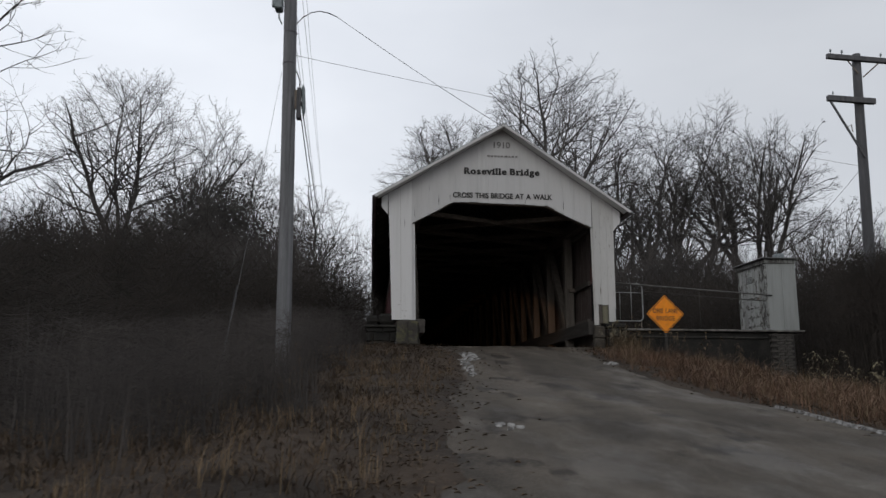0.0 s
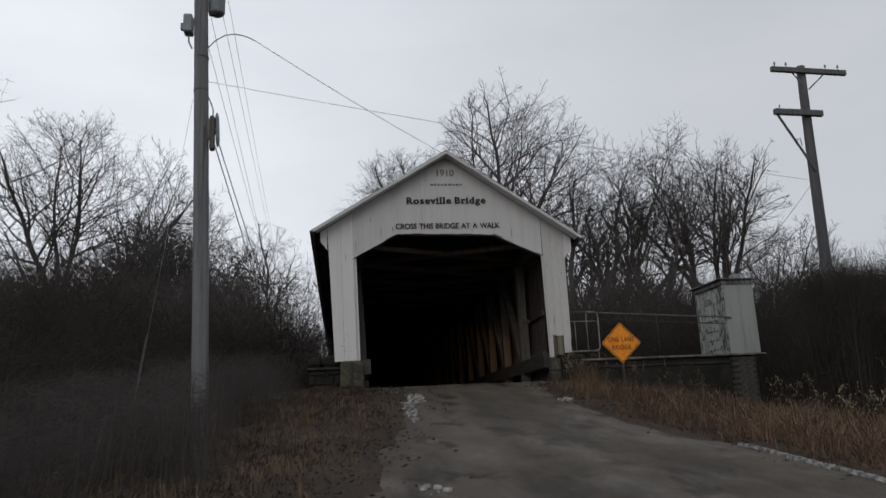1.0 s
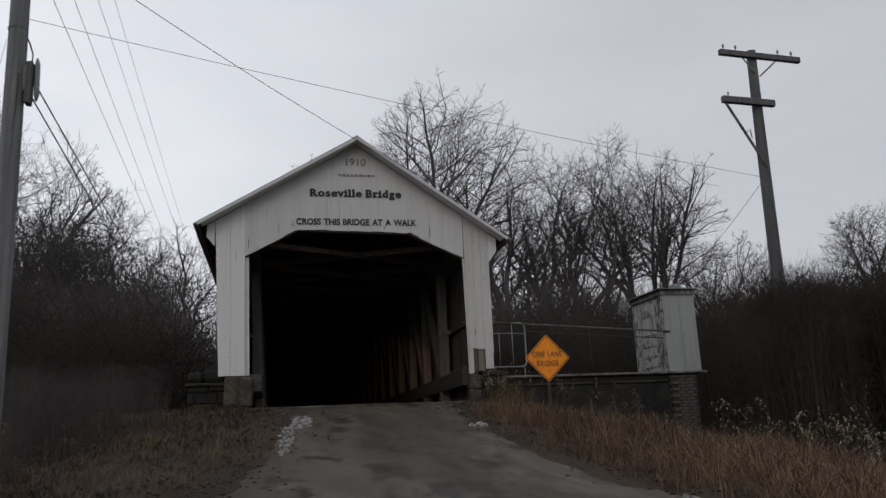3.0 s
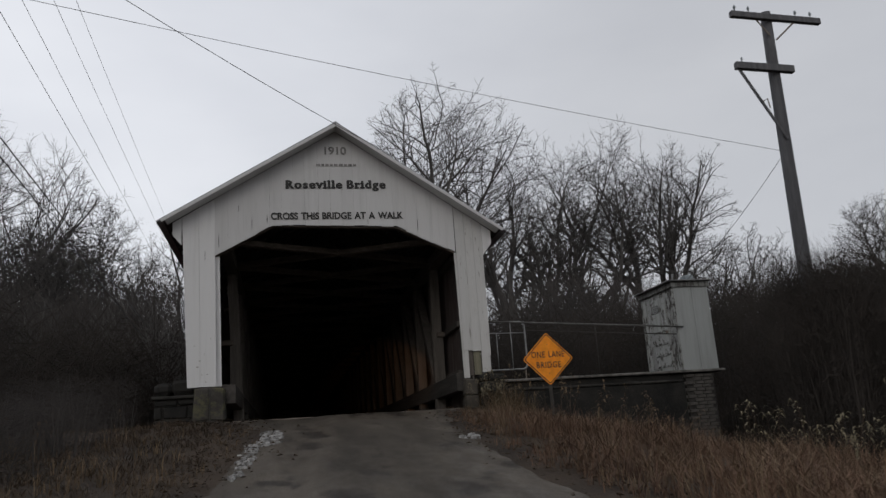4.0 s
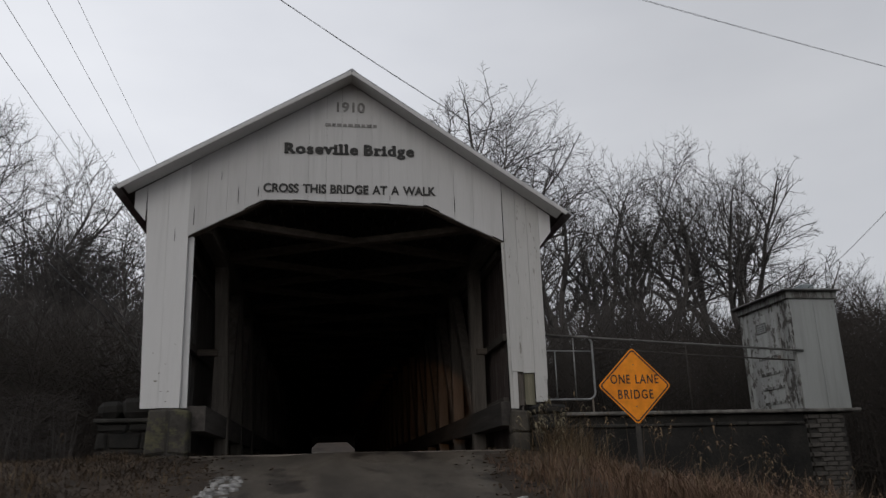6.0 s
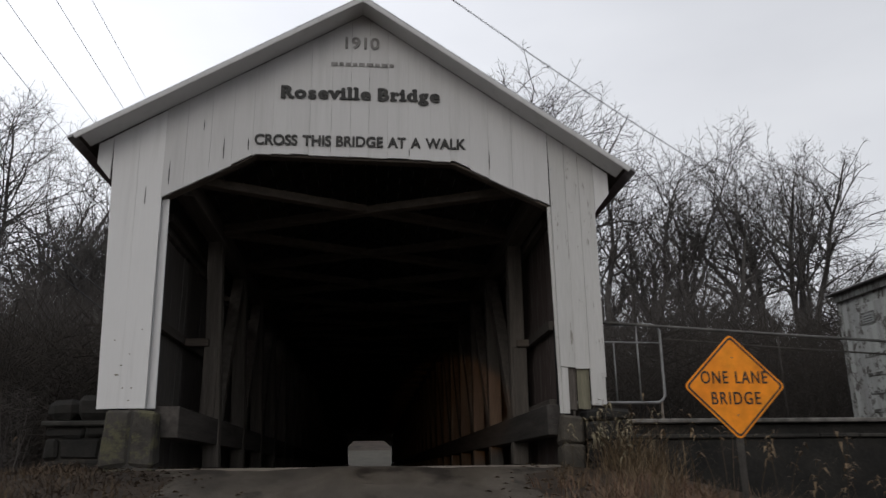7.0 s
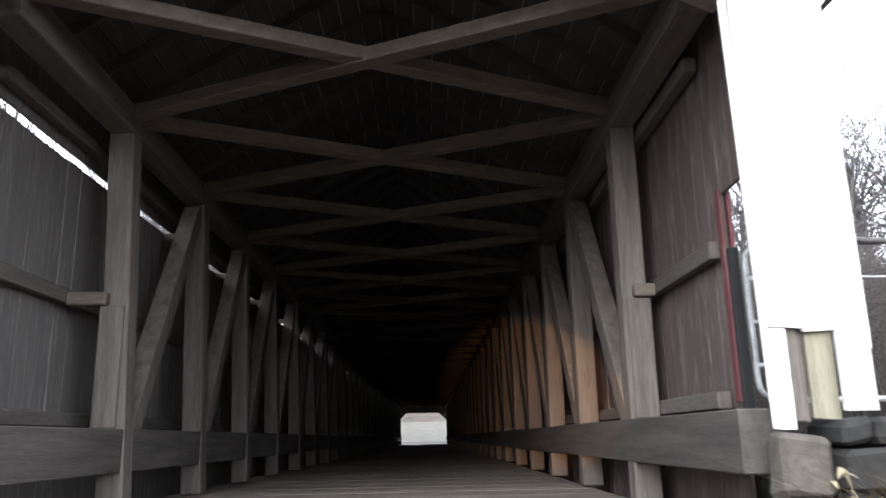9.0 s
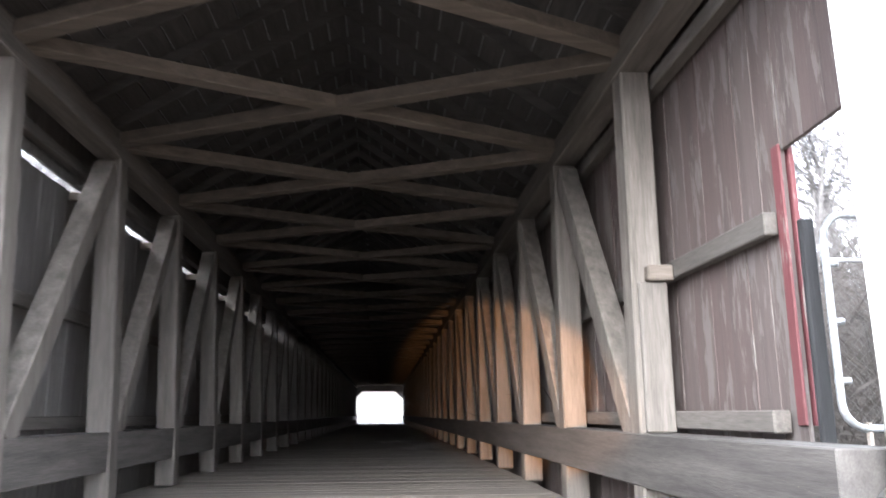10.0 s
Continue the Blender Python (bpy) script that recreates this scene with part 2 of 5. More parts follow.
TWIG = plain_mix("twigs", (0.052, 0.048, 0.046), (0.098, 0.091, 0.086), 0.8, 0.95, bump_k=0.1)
# lighter than TWIG: distance haze is put into the colour of the far woods
TWIG_HAZED = plain_mix("hazed_far_twigs", (0.064, 0.060, 0.058), (0.118, 0.111, 0.106), 0.1, 0.95, bump_k=0.1)
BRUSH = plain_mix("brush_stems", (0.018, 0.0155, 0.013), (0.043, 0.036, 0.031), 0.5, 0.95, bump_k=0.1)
# same stems as BRUSH, with haze mixed into the colour
BRUSH_HAZED = plain_mix("hazed_brush_stems", (0.038, 0.034, 0.032), (0.078, 0.070, 0.065), 0.5, 0.95, bump_k=0.1)
LITTER = plain_mix("leaf_litter", (0.020, 0.0145, 0.010), (0.052, 0.036, 0.024), 0.55, 0.95, fine=14, dist=0.04, bump_k=0.8)
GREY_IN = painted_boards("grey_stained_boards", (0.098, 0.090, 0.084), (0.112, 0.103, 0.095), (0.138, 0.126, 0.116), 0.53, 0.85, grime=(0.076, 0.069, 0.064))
GRASS_RED = plain_mix("dry_red_grass", (0.080, 0.047, 0.032), (0.180, 0.111, 0.073), 0.8, 0.85, bump_k=0.05, islands=True)
GRASS_TAN = plain_mix("dry_tan_grass", (0.090, 0.062, 0.037), (0.20, 0.147, 0.090), 0.9, 0.85, bump_k=0.05, islands=True)
GRASS_BROWN = plain_mix("dead_brown_grass", (0.038, 0.0265, 0.018), (0.102, 0.072, 0.047), 0.7, 0.9, bump_k=0.05, islands=True)
WEED = plain_mix("withered_leaves", (0.11, 0.092, 0.056), (0.25, 0.22, 0.15), 1.5, 0.85, bump_k=0.05, islands=True)
SNOW = plain_mix("white_crust", (0.09, 0.085, 0.08), (0.34, 0.335, 0.325), 9.0, 0.8, fine=60, dist=0.02, lo=0.4, hi=0.6)


def road_material():
    m, nt, b = material("worn_gravel_road", 0.75)
    big = noise_node(nt, 0.6, 6, (1.6, 0.6, 1), 0.65)
    col = ramp(nt, big, [(0.36, (0.032, 0.0255, 0.019)), (0.64, (0.090, 0.075, 0.059))])
    gravel = noise_node(nt, 55, 3, rough=0.8)
    col = mix(nt, ramp(nt, gravel, [(0.60, (0, 0, 0)), (0.68, (0.6, 0.6, 0.6))]), col, (0.20, 0.185, 0.16))
    patch = noise_node(nt, 1.5, 8, (1.0, 0.55, 1), 0.68)
    col = mix(nt, ramp(nt, patch, [(0.545, (0, 0, 0)), (0.62, (1, 1, 1))]), col, (0.024, 0.0185, 0.014))
    wet = noise_node(nt, 0.8, 6, (1.4, 0.5, 1), 0.6)
    grit = noise_node(nt, 38, 6)
    col = mix(nt, 0.7, col, ramp(nt, grit, [(0.3, (0.5, 0.5, 0.5)), (0.7, (1.4, 1.4, 1.38))]), 'MULTIPLY')
    nt.links.new(col, b.inputs["Base Color"])
    nt.links.new(ramp(nt, wet, [(0.46, (0.85, 0.85, 0.85)), (0.62, (0.48, 0.48, 0.48))]), b.inputs["Roughness"])
    bump(nt, b, mix(nt, 0.5, grit, patch), 0.7, 0.025)
    return m


ROAD = road_material()


# ---- building helpers ----
class Geo:
    """Gathers vertices and faces of one mesh."""

    def __init__(self):
        self.v, self.f = [], []

    def add(self, verts, faces):
        n = len(self.v)
        self.v.extend(tuple(p) for p in verts)
        self.f.extend(tuple(i + n for i in f) for f in faces)
        return self

    def box(self, x0, x1, y0, y1, z0, z1, c=0.006):
        """A box with chamfered edges."""
        return self.block(Matrix.Translation(((x0 + x1) / 2, (y0 + y1) / 2, (z0 + z1) / 2)), abs(x1 - x0), abs(y1 - y0), abs(z1 - z0), c)

    def block(self, m, sx, sy, sz, c=0.006):
        hx, hy, hz = sx / 2, sy / 2, sz / 2
        c = min(c, hx * 0.6, hy * 0.6, hz * 0.6)
        vs, idx = [], {}
        for a in (-1, 1):
            for b in (-1, 1):
                for d in (-1, 1):
                    for k, p in enumerate(((hx, hy - c, hz - c), (hx - c, hy, hz - c), (hx - c, hy - c, hz))):
                        idx[a, b, d, k] = len(vs)
                        vs.append(m @ Vector((a * p[0], b * p[1], d * p[2])))
        fs = []
        s = (-1, 1)
        for a in s:
            fs.append([idx[a, b, d, 0] for b, d in ((-1, -1), (1, -1), (1, 1), (-1, 1))][::a])
            fs.append([idx[b, a, d, 1] for b, d in ((-1, -1), (1, -1), (1, 1), (-1, 1))][::-a])
            fs.append([idx[b, d, a, 2] for b, d in ((-1, -1), (1, -1), (1, 1), (-1, 1))][::a])
        for a in s:
            for b in s:
                fs.append([idx[a, b, -1, 0], idx[a, b, 1, 0], idx[a, b, 1, 1], idx[a, b, -1, 1]][::-a * b])
                fs.append([idx[a, -1, b, 0], idx[a, 1, b, 0], idx[a, 1, b, 2], idx[a, -1, b, 2]][::a * b])
                fs.append([idx[-1, a, b, 1], idx[1, a, b, 1], idx[1, a, b, 2], idx[-1, a, b, 2]][::-a * b])
        for a in s:
            for b in s:
                for d in s:
                    fs.append([idx[a, b, d, 0], idx[a, b, d, 1], idx[a, b, d, 2]][::a * b * d])
        return self.add(vs, fs)

    def beam(self, p, q, w, h, c=0.008, up=(0, 0, 1)):
        """A squared timber from p to q, w wide and h deep."""
        p, q = Vector(p), Vector(q)
        d = (q - p).normalized()
        side = d.cross(Vector(up))
        side = side.normalized() if side.length > 1e-4 else Vector((1, 0, 0))
        top = side.cross(d)
        m = Matrix.Translation((p + q) / 2) @ Matrix((side, d, top)).transposed().to_4x4()
        return self.block(m, w, (q - p).length, h, c)

    def prism(self, poly, y0, y1):
        """A polygon of (x, z), drawn from y0 (front) to y1."""
        n = len(poly)
        vs = [(x, y0, z) for x, z in poly] + [(x, y1, z) for x, z in poly]
        fs = [tuple(range(n)), tuple(range(2 * n - 1, n - 1, -1))]
        fs += [(i, i + n, (i + 1) % n + n, (i + 1) % n) for i in range(n)]
        return self.add(vs, fs)

    def tube(self, pts, radii, sides=6, caps=True):
        pts = [Vector(p) for p in pts]
        n = len(pts)
        ref = Vector((0.31, 0.17, 0.93))
        vs, fs = [], []
        for i, p in enumerate(pts):
            d = (pts[min(i + 1, n - 1)] - pts[max(i - 1, 0)])
            a = d.cross(ref)
            if a.length < 1e-5:
                a = d.cross(Vector((1, 0, 0)))
            a.normalize()
            b = d.normalized().cross(a)
            r = radii[i] if not isinstance(radii, (int, float)) else radii
            for k in range(sides):
                t = 2 * math.pi * k / sides
                vs.append(p + a * (r * math.cos(t)) + b * (r * math.sin(t)))
        for i in range(n - 1):
            for k in range(sides):
                k2 = (k + 1) % sides
                fs.append((i * sides + k, i * sides + k2, (i + 1) * sides + k2, (i + 1) * sides + k))
        if caps:
            fs.append(tuple(range(sides))[::-1])
            fs.append(tuple((n - 1) * sides + k for k in range(sides)))
        return self.add(vs, fs)

    def lathe(self, base, profile, sides=16):
        """Rings (radius, height) round the upright through base."""
        x, y, z = base
        vs, fs = [], []
        for r, h in profile:
            for k in range(sides):
                t = 2 * math.pi * k / sides
                vs.append((x + r * math.cos(t), y + r * math.sin(t), z + h))
        for i in range(len(profile) - 1):
            for k in range(sides):
                k2 = (k + 1) % sides
                fs.append((i * sides + k, i * sides + k2, (i + 1) * sides + k2, (i + 1) * sides + k))
        fs.append(tuple(range(sides))[::-1])
        fs.append(tuple((len(profile) - 1) * sides + k for k in range(sides)))
        return self.add(vs, fs)

    def mesh(self, name, mat, shift=(0, 0, 0), smooth=False):
        me = bpy.data.meshes.new(name)
        sx, sy, sz = shift
        me.from_pydata([(x - sx, y - sy, z - sz) for x, y, z in self.v], [], self.f)
        me.materials.append(mat)
        if smooth:
            me.shade_smooth()
        me.update()
        return me


BASES = {}


def root(name, loc, label, category, group=""):
    """The Empty at a thing's base, which its parts hang on."""
    ob = new(name)
    ob.empty_display_size = 0.2
    ob.location = loc
    BASES[ob.name] = tuple(loc)
    return tagged(ob, label, category, group)


def part(name, geo, mat, parent, label="", smooth=False, kind=""):
    """One mesh, given in world coordinates, under a thing or under a part."""
    base = BASES[parent.name]
    ob = new(name, geo.mesh(name, mat, base, smooth))
    ob.parent = parent
    BASES[ob.name] = base
    return tagged(ob, label, kind=kind)


def solo(name, geo, mat, loc, label="", category="", group="", kind="", smooth=False):
    """A thing, or piece of the setting, that is one mesh."""
    ob = new(name, geo.mesh(name, mat, loc, smooth))
    ob.location = loc
    BASES[ob.name] = tuple(loc)
    return tagged(ob, label, category, group, kind)


def piece(name, me, parent, loc, turn=0.0):
    """One of many alike pieces on a shared mesh, at a place in the world."""
    base = BASES[parent.name]
    ob = new(name, me)
    ob.parent = parent
    ob.location = (loc[0] - base[0], loc[1] - base[1], loc[2] - base[2])
    if turn:
        ob.rotation_euler = (0, 0, turn)
    return ob


def text_mesh(text, bold, space=1.0):
    cu = bpy.data.curves.new("lettering", 'FONT')
    cu.body = text
    cu.offset = bold
    cu.extrude = 0.004
    cu.space_character = space
    tmp = bpy.data.objects.new("temporary_text", cu)
    scene.collection.objects.link(tmp)
    me = bpy.data.meshes.new_from_object(tmp.evaluated_get(bpy.context.evaluated_depsgraph_get()))
    bpy.data.objects.remove(tmp)
    bpy.data.curves.remove(cu)
    return me


def embolden(me, by):
    """Widens the strokes with copies set a little aside, each a little prouder than the last."""
    vs = [v.co.copy() for v in me.vertices]
    fs = [tuple(p.vertices) for p in me.polygons]
    g = Geo()
    g.add(vs, fs)
    for k, (dx, dy) in enumerate(((by, 0), (-by, 0), (0, by * 0.5), (0, -by * 0.5))):
        g.add([(v.x + dx, v.y + dy, v.z * (1.2 + 0.2 * k)) for v in vs], fs)
    old = me
    me = g.mesh("lettering", BLACK)
    bpy.data.meshes.remove(old)
    return me


SERIFS = {"R": ((0.14, 0, 0.30), (0.90, 0, 0.26), (0.10, 1, 0.24)), "B": ((0.10, 0, 0.20), (0.10, 1, 0.20)), "i": ((0.5, 0, 2.3), (0.2, 2, 1.4)),
          "l": ((0.5, 0, 2.3), (0.2, 1, 1.4)), "r": ((0.25, 0, 0.75), (0.12, 2, 0.45)), "d": ((0.95, 0, 0.30), (0.78, 1, 0.36)), "v": ((0.08, 2, 0.42), (0.92, 2, 0.42))}


def slab_serifs(me, word):
    """Adds short rounded slabs at the ends of the stems of bold letters."""
    islands = {}
    link = list(range(len(me.vertices)))

    def find(a):
        while link[a] != a:
            link[a] = link[link[a]]
            a = link[a]
        return a

    for e in me.edges:
        link[find(e.vertices[0])] = find(e.vertices[1])
    for v in me.vertices:
        islands.setdefault(find(v.index), []).append(v.co)
    spans = sorted((min(c.x for c in cs), max(c.x for c in cs), max(c.y for c in cs)) for cs in islands.values())
    merged = []
    for a, b, t in spans:
        if merged and a < merged[-1][1] - 0.02:
            merged[-1] = [merged[-1][0], max(b, merged[-1][1])]
        else:
            merged.append([a, b])
    g = Geo()
    for (a, b), ch in zip(merged, word):
        for at, level, w in SERIFS.get(ch, ()):
            cx = a + (b - a) * at
            half = (b - a) * w / 2
            y = (0.0, 0.68, 0.47)[level]
            dy = 0.035 if level == 0 else -0.035
            g.block(Matrix.Translation((cx, y + dy, 0)), half * 2, 0.085, 0.014, 0.02)
    bm = bmesh.new()
    bm.from_mesh(me)
    extra = g.mesh("serif", BLACK)
    bm.from_mesh(extra)
    bm.to_mesh(me)
    bm.free()
    bpy.data.meshes.remove(extra)


def lettering(name, text, mat, parent, centre, width, height, bold, face, space=0.34, serif=False, wide=0.0, apart=1.0):
    """Raised painted words, fitted to a width and height, on a surface whose own x, y and normal axes are given by face."""
    words = [text_mesh(w, bold, 1.22 if serif else apart) for w in text.split()]
    if serif:
        for me, w in zip(words, text.split()):
            slab_serifs(me, w)
    if wide:
        words = [embolden(me, wide) for me in words]
    at, spans, ys = 0.0, [], []
    for me in words:
        xs = [v.co.x for v in me.vertices]
        ys += [v.co.y for v in me.vertices]
        spans.append((at, min(xs)))
        at += max(xs) - min(xs) + space
    kx, ky = width / (at - space), height / (max(ys) - min(ys))
    cy = (min(ys) + max(ys)) / 2
    base = Vector(BASES[parent.name])
    for me, (start, x0) in zip(words, spans):
        for v in me.vertices:
            v.co = face @ Vector(((v.co.x - x0 + start) * kx - width / 2, (v.co.y - cy) * ky, v.co.z)) + Vector(centre) - base
        me.materials.clear()
        me.materials.append(mat)
        ob = new(name, me)
        ob.parent = parent
        BASES[ob.name] = BASES[parent.name]


SOUTH = Matrix(((1, 0, 0), (0, 0, -1), (0, 1, 0)))
rnd = random.Random(7)


def jit(a):
    return rnd.uniform(-a, a)


def lerp_table(v, xs, ys):
    return float(np.interp(v, xs, ys))


# ---- ground and road ----
ROAD_Y = [-60, -40, -24, -20, -17.4, -14.6, -10.5, -8, -5.4, -2.84, -0.5, 0.0]
ROAD_Z = [-2.6, -2.6, -2.4, -2.15, -1.8, -1.58, -1.16, -0.9, -0.55, -0.15, 0.15, 0.165]
LEFT_Y = [-60, -24, -15, -12.3, -9.3, -6.6, -3.5, -1.2, 0]
LEFT_X = [-5.0, -4.6, -3.0, -2.66, -2.36, -1.85, -1.45, -1.75, -2.3]
RIGHT_Y = [-60, -24, -13, -8, -4, -1.2, 0]
RIGHT_X = [9.0, 4.6, 1.75, 1.5, 1.45, 1.75, 2.3]


def road_z(y):
    return lerp_table(y, ROAD_Y, ROAD_Z)


def road_left(y):
    return lerp_table(y, LEFT_Y, LEFT_X)


def road_right(y):
    return lerp_table(y, RIGHT_Y, RIGHT_X)


def smooth(a, b, v):
    t = min(1.0, max(0.0, (v - a) / (b - a)))
    return t * t * (3 - 2 * t)


def bank(y):
    """The pale gravel bank that the road meets past the far end."""
    return lerp_table(y, [74, 78, 92, 132], [0.10, 0.25, 2.65, 10.0])


def ground_z(x, y):
    """Embankment carrying the road, verges falling to the river flat, far bank rising again."""
    yy = min(y, 0.0)
    zr = road_z(yy)
    l, r = road_left(yy), road_right(yy)
    d = max(l - x, x - r, 0.0)
    side = -0.012 * d if x < 0 else -0.06 * d - (0.75 - 0.40 * smooth(-2.0, -5.0, y)) * smooth(0.8, 5.5, d)
    fall = smooth(3.0 if x < 0 else 3.0 + 1.2 * smooth(-2.0, -5.0, y), 11.0, d) * (zr + 3.2)
    z = zr + side - fall
    z += noise.noise(Vector((x * 0.35, y * 0.35, 3.1))) * 0.10 * smooth(0.2, 2.5, d)
    z += noise.noise(Vector((x * 1.7, y * 1.7, 7.7))) * 0.03 * smooth(0.0, 0.6, d)
    if d <= 0:
        z -= 0.04
    if y > 0.3:
        drop = smooth(0.3, 9.0, y) * (1.0 - smooth(68, 75, y) * (1 - smooth(3, 8, abs(x))))
        z = z * (1 - drop) + (-4.2) * drop
        z += 0.1 * noise.noise(Vector((x * 0.2, y * 0.2, 1.0)))
    far = smooth(30, 75, y) * smooth(9, 16, abs(x)) + smooth(18, 60, abs(x)) * 0.6
    z += 5.5 * min(far, 1.2)
    if y > 74 and abs(x) < 9:
        z = bank(y)
    return z


def steps(a, b, n):
    return [a + (b - a) * i / n for i in range(n)]


def build_ground():
    xs = [-900, -400, -180, -100, -70] + steps(-50, -14, 18) + steps(-14, 12, 80) + steps(12, 50, 18) + [50, 70, 100, 180, 400, 900]
    ys = [-900, -300, -120, -70] + steps(-45, -24, 10) + steps(-24, 4, 90) + steps(4, 20, 14) + steps(20, 120, 34) + [120, 160, 240, 500, 1200]
    g = Geo()
    g.v = [(x, y, ground_z(x, y)) for y in ys for x in xs]
    n = len(xs)
    g.f = [(j * n + i, j * n + i + 1, (j + 1) * n + i + 1, (j + 1) * n + i) for j in range(len(ys) - 1) for i in range(n - 1)]
    solo("ground", g, LITTER, (0, 0, 0), "dark wet leaf litter and soil falling away from the road", "ground", kind="structure", smooth=True)


def build_road():
    g = Geo()
    ys = steps(-58, -24, 20) + steps(-24, 0.0, 160) + [0.0]
    n = 26
    for y in ys:
        l = road_left(y) - 0.12 + 0.22 * noise.noise(Vector((3.3, y * 0.9, 0))) + 0.08 * noise.noise(Vector((8.3, y * 4.0, 0)))
        r = road_right(y) + 0.12 + 0.20 * noise.noise(Vector((9.1, y * 0.8, 0))) + 0.08 * noise.noise(Vector((2.3, y * 4.0, 0)))
        for i in range(n):
            u = i / (n - 1)
            x = l + (r - l) * u
            z = road_z(y) - 0.05 * (2 * u - 1) ** 4 + 0.012
            z -= 0.03 * math.exp(-((u - 0.27) / 0.09) ** 2) + 0.03 * math.exp(-((u - 0.73) / 0.09) ** 2)
            z += 0.016 * noise.noise(Vector((x * 1.1, y * 1.1, 4.4))) + 0.008 * noise.noise(Vector((x * 4, y * 4, 9.4)))
            g.v.append((x, y, z))
    g.f = [(j * n + i, j * n + i + 1, (j + 1) * n + i + 1, (j + 1) * n + i) for j in range(len(ys) - 1) for i in range(n - 1)]
    solo("road", g, ROAD, (0, 0, 0), "worn patched gravel and asphalt lane climbing to the bridge", "road", kind="structure", smooth=True)
    far = Geo()
    far.v = [(x, y, bank(y) + 0.03) for y in (74.0, 78, 82, 87, 92) for x in (-4.5, -1.5, 1.5, 4.5)]
    far.f = [(j * 4 + i, j * 4 + i + 1, j * 4 + i + 5, j * 4 + i + 4) for j in range(4) for i in range(3)]
    solo("road_beyond", far, plain_mix("pale_gravel", (0.046, 0.041, 0.030), (0.068, 0.061, 0.046), 0.8), (0, 0, 0),
         "pale gravel bank beyond the far end of the bridge", "road", kind="structure")


def crust(cx, cy, lx, ly, lumps, seed, wide=1.0, length=1.0):
    """A low irregular patch of white crust lying on the road."""
    r = random.Random(seed)
    g = Geo()
    for lump in range(lumps):
        x, y = cx + r.uniform(-lx, lx), cy + r.uniform(-ly, ly)
        a, b = r.uniform(0.03, 0.10) * wide, r.uniform(0.08, 0.24) * length
        n = 11
        ring = []
        z0 = road_z(y)
        for i in range(n):
            t = 2 * math.pi * i / n
            q = r.uniform(0.6, 1.15)
            px, py = x + a * q * math.cos(t), y + b * q * math.sin(t)
            ring.append((px, py, road_z(py) - 0.03))
        top = [(x + (p[0] - x) * 0.7, y + (p[1] - y) * 0.7, road_z(y + (p[1] - y) * 0.7) + 0.014 + r.uniform(0, 0.003)) for p in ring]
        vs = ring + top + [(x, y, z0 + 0.019)]
        fs = [(i, (i + 1) % n, (i + 1) % n + n, i + n) for i in range(n)] + [(i + n, (i + 1) % n + n, 2 * n) for i in range(n)]
        g.add(vs, fs)
    solo("white_crust", g, SNOW, (cx, cy, road_z(cy)), "patch of old white crust on the edge of the road", "crust", kind="stuff", smooth=True)


build_ground()
build_road()
crust(-1.34, -3.4, 0.15, 0.7, 44, 1, 0.8, 0.3)
crust(-1.58, -4.6, 0.10, 0.6, 26, 2, 0.8, 0.3)
crust(-1.63, -5.9, 0.08, 0.7, 18, 4, 0.7, 0.3)
crust(-2.03, -12.1, 0.12, 0.25, 9, 5, 0.6, 0.3)
crust(1.40, -4.5, 0.13, 0.20, 12, 3, 0.7, 0.35)
for i in range(7):
    crust(1.70 - 0.01 * i, -10.7 - 0.34 * i, 0.012, 0.24, 7, 10 + i, 0.24)


# ---- covered bridge ----
DECK = 0.17
APEX_Z, EAVE_LX, EAVE_LZ, EAVE_RX, EAVE_RZ = 6.10, -3.39, 4.05, 3.38, 3.79
FRONT, FAR = -0.34, 75.0
bridge = root("covered_bridge", (0, 0, DECK), "long white-fronted wooden covered bridge with weathered red sides", "bridge")


def roof_z(x):
    return APEX_Z + (EAVE_LZ - APEX_Z) * x / EAVE_LX if x < 0 else APEX_Z + (EAVE_RZ - APEX_Z) * x / EAVE_RX


OPEN_X = [-2.44, -1.32, 1.21, 2.43]
OPEN_Z = [3.40, 4.01, 3.95, 3.38]


def open_z(x):
    return lerp_table(x, OPEN_X, OPEN_Z)


# timber frame behind the front boards
frame_geo = Geo()
frame_geo.beam((-2.52, 0.10, 0.80), (-2.60, 0.10, 4.3), 0.14, 0.12)
frame_geo.beam((2.56, 0.10, 0.80), (2.56, 0.10, 4.1), 0.14, 0.12)
frame_geo.beam((-3.05, 0.10, 4.16), (3.0, 0.10, 4.10), 0.12, 0.14)
frame_geo.beam((-2.9, 0.10, 4.28), (-0.05, 0.10, 5.93), 0.12, 0.12)
frame_geo.beam((2.9, 0.10, 4.05), (0.05, 0.10, 5.93), 0.12, 0.12)
facade = part("portal_frame", frame_geo, TIMBER_V, bridge, "white-painted board gable front with a wide chamfered opening")


def front_board(name, x0, x1, lo, hi, y, mat, label="", lean0=0.0, lean1=0.0):
    """An upright board between the lines lo and hi; the leans shift its foot sideways."""
    cuts = sorted({x0, x1, *[c for c in OPEN_X if x0 + 0.01 < c < x1 - 0.01], *([0.0] if x0 < -0.01 < 0.01 < x1 else [])})
    bottom = [(c, lo(c)) for c in cuts]
    top = [(c, hi(c)) for c in reversed(cuts)]
    bottom[0] = (bottom[0][0] + lean0, bottom[0][1])
    bottom[-1] = (bottom[-1][0] + lean1, bottom[-1][1])
    return part(name, Geo().prism(bottom + top, y, y + 0.028), mat, facade, label)


